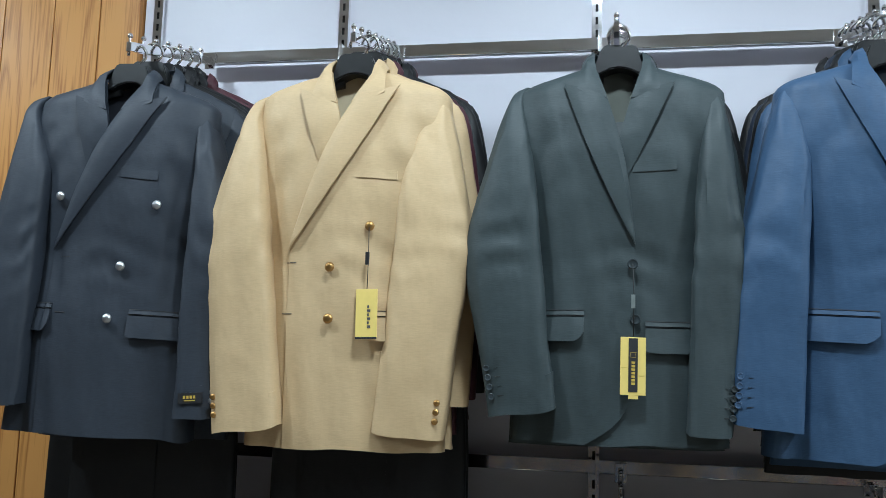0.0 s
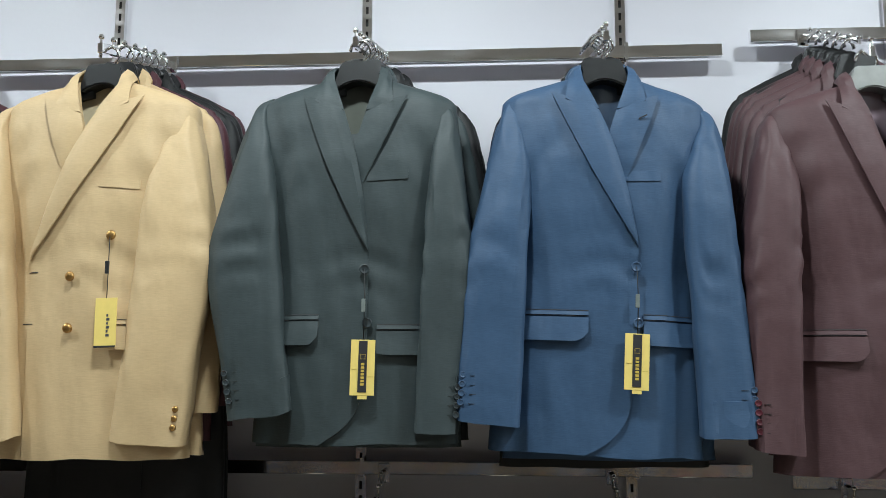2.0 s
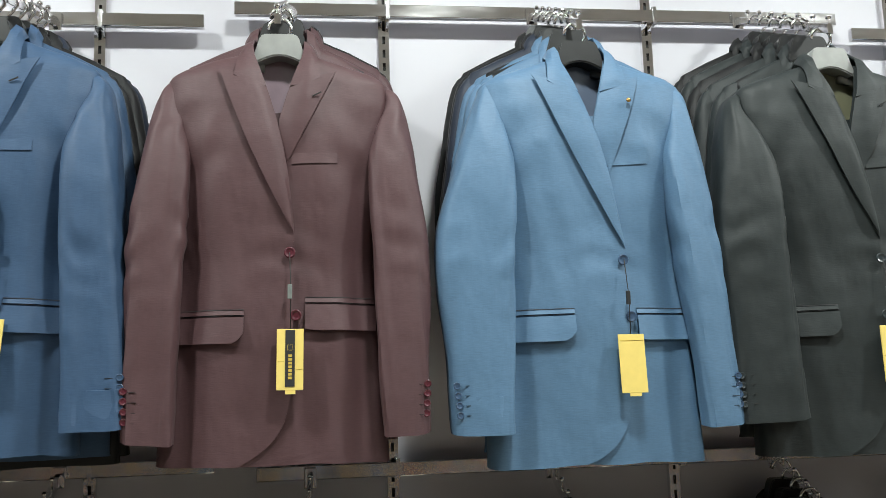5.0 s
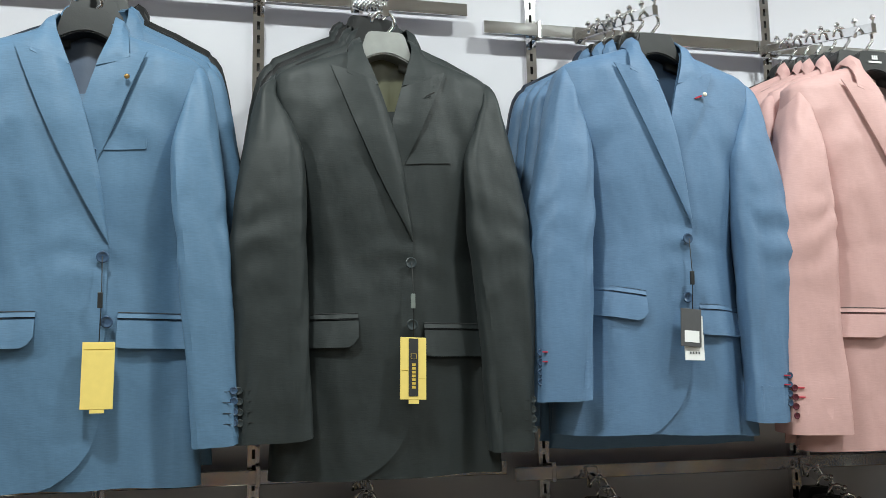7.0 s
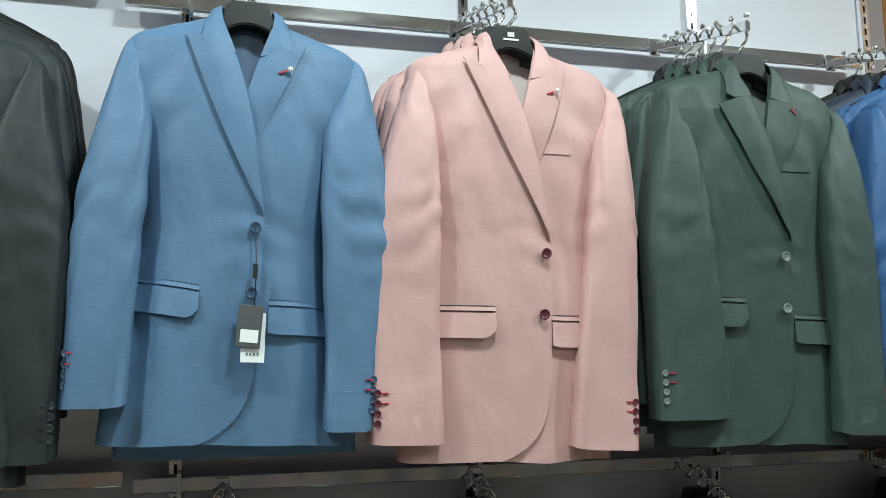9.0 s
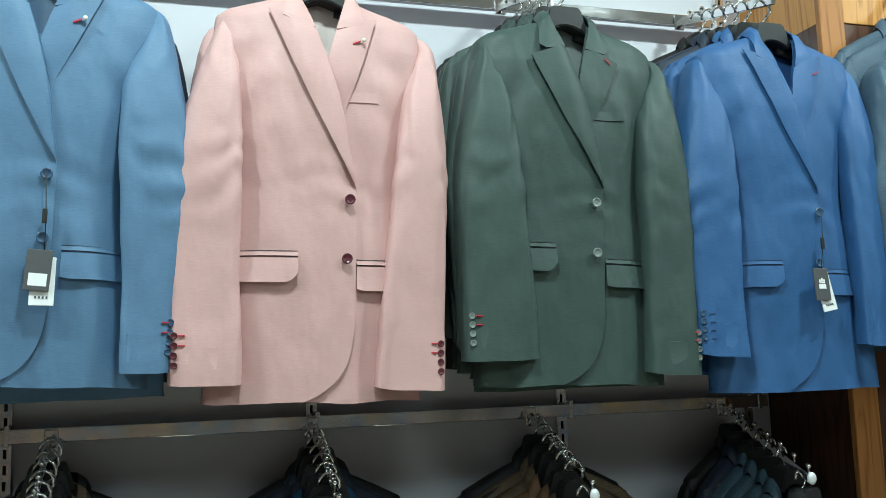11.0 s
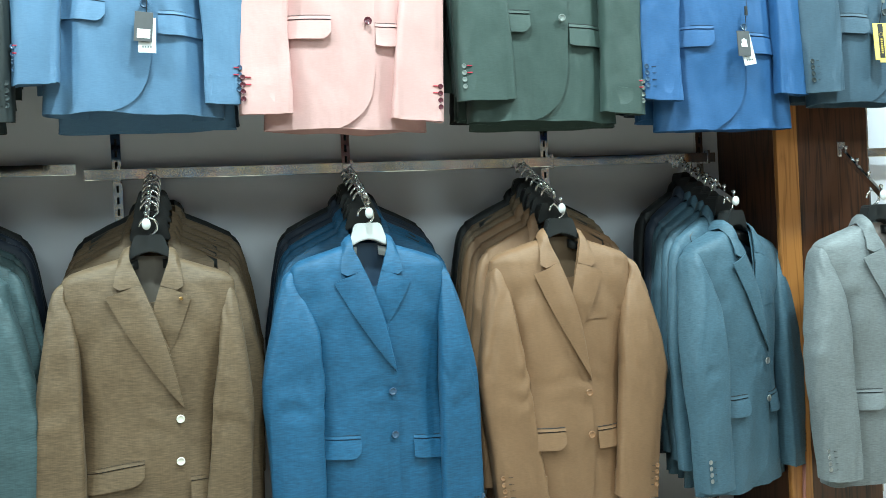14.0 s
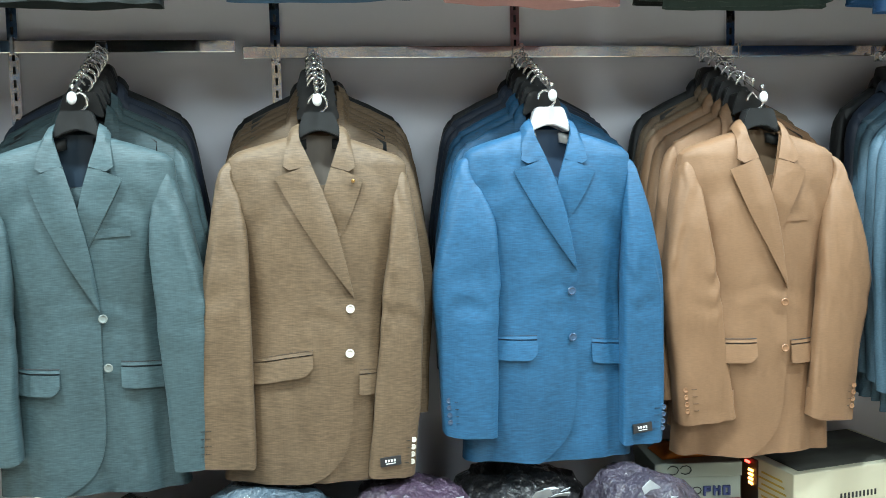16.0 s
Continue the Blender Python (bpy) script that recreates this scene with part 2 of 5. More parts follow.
# ---- suit jackets ----
PROFILE = [  # height, half width, depth to the front, depth to the back
    (-0.016, 0.060, 0.040, 0.048), (-0.030, 0.104, 0.046, 0.052), (-0.045, 0.152, 0.050, 0.054), (-0.058, 0.188, 0.054, 0.056),
    (-0.074, 0.207, 0.060, 0.058), (-0.120, 0.211, 0.069, 0.060), (-0.200, 0.203, 0.078, 0.060), (-0.300, 0.190, 0.079, 0.055),
    (-0.420, 0.184, 0.074, 0.050), (-0.550, 0.194, 0.074, 0.050), (-0.700, 0.207, 0.070, 0.047), (-0.900, 0.217, 0.068, 0.045)]


def profile(z):
    for a, b in zip(PROFILE, PROFILE[1:]):
        if z >= b[0]:
            t = max(0.0, min(1.0, (a[0] - z) / (a[0] - b[0])))
            return [p + (q - p) * t for p, q in zip(a[1:], b[1:])]
    return list(PROFILE[-1][1:])


def ramp(v, lo, hi):
    return min(1.0, max(0.0, (v - lo) / (hi - lo)))


def folds(x, z, seed):
    """Soft drape of the cloth, in metres outwards."""
    hang, ax = ramp(-z, 0.05, 0.45), abs(x)
    d = noise.noise(Vector((x * 9, z * 1.9, seed * 7.1))) * 0.0125 * (0.3 + hang)
    d += noise.noise(Vector((x * 25 + 5 * z, z * 4.5, seed * 3.3 + 9))) * 0.0046
    d -= 0.014 * math.exp(-((ax - 0.160) / 0.026) ** 2) * ramp(-z, 0.13, 0.27)  # sinks in beside the sleeves
    d -= 0.006 * math.exp(-((z + 0.43) / 0.10) ** 2) * ramp(ax, 0.02, 0.10)  # waist
    d += math.exp(-((ax - 0.138) / 0.040) ** 2 - ((z + 0.20) / 0.085) ** 2) * math.sin(46 * (z + 1.2 * ax) + seed * 1.9) * 0.0030  # drag lines to the armhole
    d += math.exp(-((x - 0.03) / 0.075) ** 2 - ((z + 0.42) / 0.055) ** 2) * math.sin(95 * (z + 0.42) + 40 * (ax - 0.03) + seed) * 0.0018  # pull of the button
    d += noise.noise(Vector((x * 13, seed * 2.7, 4))) * 0.014 * ramp(-z, 0.50, 0.85) ** 2  # the skirt waves at its hem
    return d


class Cut:
    """The lines to which a jacket is cut. The lapping front is on -x; flip turns it round."""

    def __init__(self, seed, length=0.78, edge=0.045, brk=-0.385, peak=True, round_hem=True, flip=False, wide=1.0):
        self.seed, self.length, self.edge, self.brk, self.peak = seed, length, edge, brk, peak
        self.round_hem, self.s, self.wide = round_hem, -1 if flip else 1, wide

    def lap(self, z):
        if z > self.brk:
            t = (z - self.brk) / (-0.02 - self.brk)
            return self.edge + (-0.048 - self.edge) * t + 0.015 * math.sin(math.pi * t)
        low = -self.length + 0.15
        if self.round_hem and z < low:
            t = (low - z) / 0.15
            return self.edge - 0.02 * t - 0.075 * t ** 4
        return self.edge

    def under(self, z):
        if z > self.brk:
            t = (z - self.brk) / (-0.02 - self.brk)
            return -0.03 + (0.048 + 0.03) * t - 0.012 * math.sin(math.pi * t)
        return min(-0.03, self.lap(z) - 0.025)

    def front(self, x, z, out=0.0):
        """The depth of the cloth's front at a place on the jacket."""
        w, df, _ = profile(z)
        s = min(0.999, (abs(x) / (w * self.wide)) ** (1 / 0.85))
        cs = math.sqrt(1 - s * s)
        lie = 0.0035 if x < self.lap(z) else -0.0035
        return -df * cs ** 0.6 - folds(x * self.s, z, self.seed) - lie * cs - out

    def at(self, x, z, out=0.0):
        return Vector((x * self.s, self.front(x, z, out), z))


def body_mesh(c, rows=84, cols=124):
    verts, faces = [], []
    zs = [-0.018 - (c.length - 0.018) * (i / (rows - 1)) ** 1.15 for i in range(rows)]
    for z in zs:
        w, df, db = profile(z)
        w *= c.wide

        def turn(x):
            s = min(0.995, abs(x) / w) ** (1 / 0.85)
            return math.copysign(math.asin(s), x)
        t0, t1 = -turn(c.lap(z)), 2 * math.pi - turn(c.under(z))
        for j in range(cols):
            u = j / (cols - 1)
            t = t0 + (t1 - t0) * u
            sn, cs = math.sin(t), math.cos(t)
            x = -w * math.copysign(abs(sn) ** 0.85, sn)
            d = folds(x * c.s, z, c.seed)
            if cs > 0:
                side = -0.0035 if u < 0.5 else 0.0035
                y = -df * cs ** 0.6 - d + side * cs
            else:
                y = db * (-cs) ** 0.7 + d
            hem = 0.006 * noise.noise(Vector((x * 9, y * 9, c.seed))) if z == zs[-1] else 0
            verts.append((x * c.s, y, z + hem))
    for i in range(rows - 1):
        for j in range(cols - 1):
            a = i * cols + j
            faces.append((a, a + 1, a + cols + 1, a + cols))
    me = mesh_from("jacket_body", verts, faces)
    n = len(verts)
    inner = [v.co - v.normal * 0.0025 for v in me.vertices]  # the cloth's thickness
    rim = [j for j in range(cols)] + [i * cols + cols - 1 for i in range(1, rows)] + [(rows - 1) * cols + j for j in range(cols - 2, -1, -1)] + [i * cols for i in range(rows - 2, 0, -1)]
    both = [tuple(p.vertices) for p in me.polygons]
    both += [tuple(n + k for k in reversed(f)) for f in both]
    both += [(rim[k], rim[(k + 1) % len(rim)], n + rim[(k + 1) % len(rim)], n + rim[k]) for k in range(len(rim))]
    me = bpy.data.meshes.new("jacket_body")
    me.from_pydata([tuple(p) for p in verts] + [tuple(p) for p in inner], [], both)
    return crisp(me)


def crisp(me, degrees=38):
    me.polygons.foreach_set("use_smooth", [True] * len(me.polygons))
    me.set_sharp_from_angle(angle=radians(degrees))
    return me


def key_curve(keys, z):
    """Smooth line through (height, value) keys that run downwards."""
    n = len(keys)
    k = next((i for i in range(n - 1) if z >= keys[i + 1][0]), n - 2)

    def slope(i):
        lo, hi = keys[max(0, i - 1)], keys[min(n - 1, i + 1)]
        return (hi[1] - lo[1]) / (hi[0] - lo[0])
    (z0, a), (z1, b) = keys[k], keys[k + 1]
    h = z1 - z0
    t = max(0.0, min(1.0, (z - z0) / h))
    return a * (1 + 2 * t) * (1 - t) ** 2 + slope(k) * h * t * (1 - t) ** 2 + b * t * t * (3 - 2 * t) + slope(k + 1) * h * t * t * (t - 1)


class Sleeve:
    """A hanging sleeve: shoulder point, crease beside the chest, the cuff's inner and outer corners, elbow."""

    def __init__(self, side, seed, sx=0.222, sz=-0.070, cr=0.152, ci=(0.150, -0.745), co=(0.252, -0.750), el=0.268):
        self.side, self.seed, self.ci, self.co, self.top = side, seed, ci, co, sz + 0.005
        self.end = (ci[1] + co[1]) / 2
        e, t = self.end, self.top
        self.inner = [(t, sx - 0.044), (t - 0.04, sx - 0.037), (-0.170, 0.40 * (sx - 0.037) + 0.60 * cr), (-0.240, cr), (-0.52, cr + (ci[0] - cr) * 0.55), (e, ci[0])]
        self.outer = [(t, sx - 0.034), (t - 0.014, sx - 0.012), (t - 0.04, sx + 0.001), (-0.220, sx + (el - sx) * 0.50), (-0.390, el), (-0.560, 0.45 * el + 0.55 * co[0] + 0.003), (e, co[0])]
        self.deep = [(t, 0.014), (t - 0.018, 0.030), (t - 0.06, 0.043), (-0.24, 0.047), (-0.42, 0.039), (e, 0.034)]
        self.lie = [(t, 0.000), (t - 0.06, -0.008), (-0.24, -0.029), (-0.42, -0.046), (e, -0.053)]

    def at(self, a, z, v):
        """A point round the sleeve: a runs from the outer edge, front at 3/2 pi."""
        xi, xo, hd, yc = (key_curve(k, z) for k in (self.inner, self.outer, self.deep, self.lie))
        cx, sy = math.cos(a), math.sin(a)
        ex = 0.72 - 0.24 * v
        ox, oy = math.copysign(abs(cx) ** ex, cx), math.copysign(abs(sy) ** ex, sy)
        s, q = self.seed, ramp(-z, 0.10, 0.30)
        w = noise.noise(Vector((cx * 1.1, z * 2.6, s * 5.7 + self.side))) * 0.011 * q
        w += noise.noise(Vector((cx * 2.4 + s, sy, z * 9 + 3 * cx))) * 0.0055 * q
        bend = math.exp(-((z + 0.40) / 0.085) ** 2)
        w += math.sin(78 * (z + 0.030 * cx) + 5 * noise.noise(Vector((cx * 1.5, z * 7, s))) + s) * 0.0034 * bend * ramp(noise.noise(Vector((cx * 1.3 + s * 3, z * 5, s))), -0.25, 0.45)
        head = math.exp(-((z - self.top + 0.085) / 0.055) ** 2)
        w += math.sin(6.5 * a + 4 * noise.noise(Vector((z * 16, s, 2)))) * 0.0022 * head
        w += noise.noise(Vector((cx * 3, sy * 2, z * 26 + s))) * 0.0018 * math.exp(-((z + 0.70) / 0.06) ** 2)
        x = (xi + xo) / 2 + ((xo - xi) / 2 + w * 0.6) * ox
        y = yc + (hd + w) * oy + 0.013 * cx * q
        dz = (self.co[1] - self.ci[1]) * v * v * cx * 0.5 + 0.004 * sy * v ** 6
        return Vector((self.side * x, y, z + dz))

    def front(self, x, z):
        """The place on the sleeve's front at a share x of its width: -1 inner edge, 1 outer edge."""
        v = ramp(-z, -self.top, -self.end)
        return self.at(1.5 * math.pi + math.asin(math.copysign(abs(x) ** (1 / (0.72 - 0.24 * v)), x)), z, v)


def sleeve_mesh(form, rows=58, sides=36):
    verts, faces = [], []
    for i in range(rows):
        v = (i / (rows - 1)) ** 1.25
        z = form.top + (form.end - form.top) * v
        verts += [form.at(2 * math.pi * (j + 0.5) / sides, z, v) for j in range(sides)]
    ring = verts[-sides:]
    mid = sum(ring, Vector()) / sides
    for f, lift in ((0.94, 0.003), (0.92, 0.07)):  # turned-in cuff
        verts += [Vector((mid.x + (p.x - mid.x) * f, mid.y + (p.y - mid.y) * f, p.z + lift)) for p in ring]
    for i in range(rows + 1):
        for j in range(sides):
            j2 = (j + 1) % sides
            faces.append((i * sides + j, i * sides + j2, (i + 1) * sides + j2, (i + 1) * sides + j))
    faces.append(tuple(range(sides)))
    faces.append(tuple((rows + 1) * sides + j for j in range(sides)))
    return crisp(mesh_from("sleeve", verts, faces), 60)


def lapel_mesh(c, lapping):
    """Folded-back revers with its peak or notch."""
    line = c.lap if lapping else (lambda z: min(-c.under(z), -c.lap(z) - 0.0005))
    k = 1 if lapping else -1
    tip = (-0.108, -0.062) if c.peak else (-0.102, -0.114)
    gorge_z = -0.094 if c.peak else -0.082
    bz = c.brk - 0.01
    if not lapping:  # ends where the other front covers it
        bz = c.brk + (0.46 if c.s < 0 else 0.35) * (-0.02 - c.brk)
    bx = line(bz)
    gx = line(gorge_z)
    rows, cols = 22, 7
    grid = []
    for i in range(rows):
        t = i / (rows - 1)
        zi = bz + (gorge_z - bz) * t
        xi = line(zi)
        xo = bx + (tip[0] - bx) * t - (0.009 if lapping else 0.002) * math.sin(math.pi * t)
        zo = bz + (tip[1] - bz) * t
        row = []
        for j in range(cols):
            u = j / (cols - 1)
            x, z = xi + (xo - xi) * u, zi + (zo - zi) * u
            lift = 0.005 + (0.002 + 0.0065 * t) * math.sin(math.pi * min(1, u * 0.8 + 0.14)) + 0.004 * u
            row.append(Vector((x * k * c.s, c.front(x * k, z, lift if lapping else 0.002 + (lift - 0.002) * min(1.0, t * 2.2)), z)))
        grid.append(row)
    return crisp(mesh_from("lapel", *sheet(grid, 0.0028)))


def collar_mesh(c):
    """Turned-down collar round the neck: stations from one gorge round the back to the other."""
    def side(k, line):
        zg = -0.097 if c.peak else -0.085
        q = (-0.080, -0.078) if c.peak else (-0.083, -0.087)
        out = []
        for t in (0.0, 0.2, 0.4, 0.6, 0.8, 1.0):
            zi = zg + (0.014 - zg) * t
            xi = line(min(-0.021, zi))
            xo, zo = q[0] + (-0.072 - q[0]) * t, q[1] + (-0.010 - q[1]) * t
            w = 1 - t ** 5
            yi = c.front(xi * k, min(zi, -0.03), 0.0115 + 0.003 * t) * w - 0.016 * (1 - w)
            yo = c.front(xo * k, min(zo, -0.03), (0.0155 if c.peak else 0.011) - 0.002 * t) * w - 0.014 * (1 - w)
            m = (Vector((xi, yi, zi)) + Vector((xo, yo, zo))) / 2 + Vector((-0.003, -0.004, 0.003))
            if t == 0:  # the seam along the top of the revers
                mx_, mz_ = (-0.064, -0.0865) if c.peak else (-0.068, -0.0965)
                m = Vector((mx_, c.front(mx_ * k, mz_, 0.0150), mz_))
            out.append([Vector((p.x * k * c.s, p.y, p.z)) for p in (Vector((xi, yi, zi)), m, Vector((xo, yo, zo)))])
        return out
    a = side(1, c.lap)
    b = side(-1, lambda z: -c.under(z))
    back = []
    for t in (0.2, 0.4, 0.6, 0.8):
        ang = math.pi * t
        cx, sy = math.cos(ang), math.sin(ang)
        back.append([Vector((-0.050 * cx * c.s, 0.046 * sy - 0.006, 0.015)), Vector((-0.064 * cx * c.s, 0.058 * sy - 0.006, 0.004)), Vector((-0.076 * cx * c.s, 0.068 * sy - 0.006, -0.020))])
    rows = a + back + b[::-1]
    verts = [p for r in rows for p in r]
    faces = []
    for i in range(len(rows) - 1):
        for j in range(2):
            q = i * 3 + j
            faces.append((q, q + 1, q + 4, q + 3))
    me = mesh_from("collar", verts, faces)
    bm = bmesh.new()
    bm.from_mesh(me)
    bmesh.ops.subdivide_edges(bm, edges=bm.edges[:], cuts=1, smooth=0.1, use_grid_fill=True)
    bmesh.ops.solidify(bm, geom=bm.faces[:], thickness=0.003)
    bm.to_mesh(me)
    bm.free()
    return crisp(me)


def lining_mesh(c):
    verts, faces = [], []
    rows, cols = 14, 21
    for i in range(rows):
        z = -0.012 - 0.46 * i / (rows - 1)
        w, _, db = profile(min(z, -0.018))
        for j in range(cols):
            u = -1 + 2 * j / (cols - 1)
            x = u * min(w * 0.9, 0.125)
            crease = 0.004 * noise.noise(Vector((x * 30, z * 9, c.seed))) + 0.003 * math.exp(-(x / 0.008) ** 2)
            verts.append((x, (db * 0.10) * (1 - 0.35 * u * u) - crease, z))
    for i in range(rows - 1):
        for j in range(cols - 1):
            a = i * cols + j
            faces.append((a, a + 1, a + cols + 1, a + cols))
    return mesh_from("lining", verts, faces)


def trousers_mesh(c):
    """Trousers folded over the hanger's bar, seen in the neck opening."""
    grid = []
    for i in range(9):
        z0 = -0.130 - 0.35 * i / 8
        grid.append([Vector((x, -0.022 + 0.006 * noise.noise(Vector((x * 30, z0 * 8, c.seed + 3))) + (0.012 if i == 0 else 0), z0 + (0.10 if i < 2 else 0.04) * (x - 0.4 * abs(x)) * c.s)) for x in (-0.105, -0.07, -0.035, 0, 0.035, 0.07, 0.105)])
    return crisp(mesh_from("trousers", *sheet(grid, 0.026)))


def strip(c, x0, x1, z0, z1, out, thick=0.004, slant=0.0, corner=0.0, n=15):
    """A band of cloth laid on the front: flaps, welts."""
    grid = []
    m = 5
    for i in range(m):
        v = i / (m - 1)
        row = []
        for j in range(n):
            u = j / (n - 1)
            x = x0 + (x1 - x0) * u
            zb = z1
            if corner:
                zb = z1 + corner * max(0.0, (u - 0.82) / 0.18) ** 2.2
            z = z0 + (zb - z0) * v + slant * (x - x0)
            row.append(c.at(x, z, out * (0.5 + 0.5 * v)))
        grid.append(row)
    return crisp(mesh_from("strip", *sheet(grid, thick)))


BUTTON = {}


def button_mesh(r, kind):
    key = (r, kind)
    if key not in BUTTON:
        if kind == "dome":
            v, f = lathe([(r * 0.8, 0.0), (r, -r * 0.15), (r * 0.92, -r * 0.38), (r * 0.6, -r * 0.62), (r * 0.25, -r * 0.70)], 14)
        else:
            v, f = lathe([(r * 0.9, 0.0), (r, -r * 0.12), (r * 0.97, -r * 0.30), (r * 0.80, -r * 0.36), (r * 0.66, -r * 0.22), (r * 0.3, -r * 0.20)], 16)
            for dx in (-1, 1):
                for dz in (-1, 1):
                    o = len(v)
                    s, q = r * 0.09, r * 0.2
                    v += [(dx * q - s, -r * 0.235, dz * q - s), (dx * q + s, -r * 0.235, dz * q - s), (dx * q + s, -r * 0.235, dz * q + s), (dx * q - s, -r * 0.235, dz * q + s)]
                    f.append((o, o + 1, o + 2, o + 3))
        me = bpy.data.meshes.new("button")
        me.from_pydata(v, [], f)
        me.polygons.foreach_set("use_smooth", [True] * len(me.polygons))
        BUTTON[key] = me
    return BUTTON[key]


def button(parent, where, r, material, kind="flat", thread=None):
    ob = link("button", button_mesh(r, kind), material, parent)
    ob.location = where
    ob.rotation_euler = (random.uniform(-0.1, 0.1), random.uniform(0, 1.5), random.uniform(-0.1, 0.1))
    return ob


def tag_on(suit, c, where, style, string_from, turn=0.0):
    """A swing ticket on its thread."""
    x, z = where
    top = c.at(x * c.s, z, 0.016)
    up = c.at(string_from[0] * c.s, string_from[1], 0.014)
    card = {"yellow": "yellow_card", "plain": "yellow_card", "slim": "yellow_card", "grey": "white_card"}[style]
    w, h = {"yellow": (0.047, 0.108), "plain": (0.050, 0.108), "slim": (0.044, 0.100), "grey": (0.040, 0.085)}[style]
    tag = part("swing_tag", box(-w / 2, -0.0015, -h, w / 2, 0.0015, 0, 0.0006), MAT[card], suit,
               {"yellow": "yellow card swing tag with a black printed band", "plain": "plain yellow card swing tag", "slim": "slim yellow card tag with dark print", "grey": "white card tag under a dark grey one"}[style])
    tag.matrix_basis = Matrix.Translation(top) @ pose(0, 0, 0, -4, turn, random.uniform(-7, 7))
    if style == "yellow":
        part("printed_band", box(-0.0085, -0.0025, -h + 0.006, 0.0085, -0.0016, -0.002), MAT["black_card"], tag)
        bm = bmesh.new()
        for k in range(7):
            add_box(bm, -0.003, -0.0032, -0.050 - k * 0.0065, 0.0035, -0.0026, -0.0455 - k * 0.0065)
        add_box(bm, -0.005, -0.0032, -0.029, 0.005, -0.0026, -0.0285)
        add_box(bm, -0.005, -0.0032, -0.038, 0.005, -0.0026, -0.0375)
        add_box(bm, -0.005, -0.0032, -0.038, -0.0045, -0.0026, -0.0285)
        add_box(bm, 0.0045, -0.0032, -0.038, 0.005, -0.0026, -0.0285)
        part("printed_bars", bm, MAT["gold_print"], tag)
        part("fold_line", box(-w / 2 + 0.002, -0.0022, -0.058, -0.010, -0.0016, -0.0573), MAT["gold_print"], tag)
        part("fold_line", box(0.010, -0.0022, -0.072, w / 2 - 0.002, -0.0016, -0.0713), MAT["gold_print"], tag)
        part("tab", box(-0.008, -0.001, -h - 0.007, 0.010, 0.001, -h + 0.001), MAT["yellow_card"], tag)
    elif style == "plain":
        part("tab", box(-0.010, -0.001, -h - 0.006, 0.012, 0.001, -h + 0.001), MAT["yellow_card"], tag)
        part("fold_line", box(-w / 2 + 0.003, -0.0022, -0.012, w / 2 - 0.003, -0.0016, -0.0113), MAT["gold_print"], tag)
    elif style == "slim":
        bm = bmesh.new()
        for k in range(6):
            add_box(bm, 0.002, -0.0026, -0.078 + k * 0.008, 0.0085 - 0.003 * (k % 2), -0.0017, -0.073 + k * 0.008)
        part("printed_bars", bm, MAT["grey_card"], tag)
        part("edge_line", box(-w / 2, -0.0022, -h, w / 2, -0.0016, -h + 0.004), MAT["black_card"], tag)
    else:
        dark = part("dark_card", box(-0.021, -0.0050, -0.066, 0.021, -0.0020, 0.006, 0.0006), MAT["grey_card"], tag, "dark grey card with a pale badge")
        dark.matrix_basis = pose(-0.006, -0.002, 0.006, 0, 10 if turn else 3, 0)
        if turn:
            part("badge_bar", box(-0.010, -0.0058, -0.040, 0.010, -0.0051, -0.030), MAT["white_card"], dark)
            bm = bmesh.new()
            for k in (-0.006, 0, 0.006):
                add_box(bm, k - 0.002, -0.0058, -0.027, k + 0.002, -0.0051, -0.019 + (0.003 if k == 0 else 0))
            add_box(bm, -0.008, -0.0058, -0.028, 0.008, -0.0051, -0.0255)
            part("badge_shape", bm, MAT["white_card"], dark)
        else:
            part("badge_bar", box(-0.014, -0.0058, -0.058, 0.016, -0.0051, -0.036), MAT["white_card"], dark)
        bm = bmesh.new()
        for k in range(4):
            add_box(bm, -0.011 + k * 0.006, -0.0026, -0.073, -0.008 + k * 0.006, -0.0017, -0.069)
        part("printed_bars", bm, MAT["grey_card"], tag)
    v, f = tube([up, (up + top) / 2 + Vector((0.002, -0.004, 0)), top + Vector((0, 0, -0.004))], 0.0009, 5)
    link("tag_thread", mesh_from("tag_thread", v, f), MAT["thread_black"], suit)
    mid = up.lerp(top, 0.52)
    part("thread_seal", box(mid.x - 0.004, mid.y - 0.008, mid.z - 0.013, mid.x + 0.004, mid.y - 0.003, mid.z + 0.013, 0.001), MAT["clear"] if style == "yellow" else MAT["black_plastic"], suit)


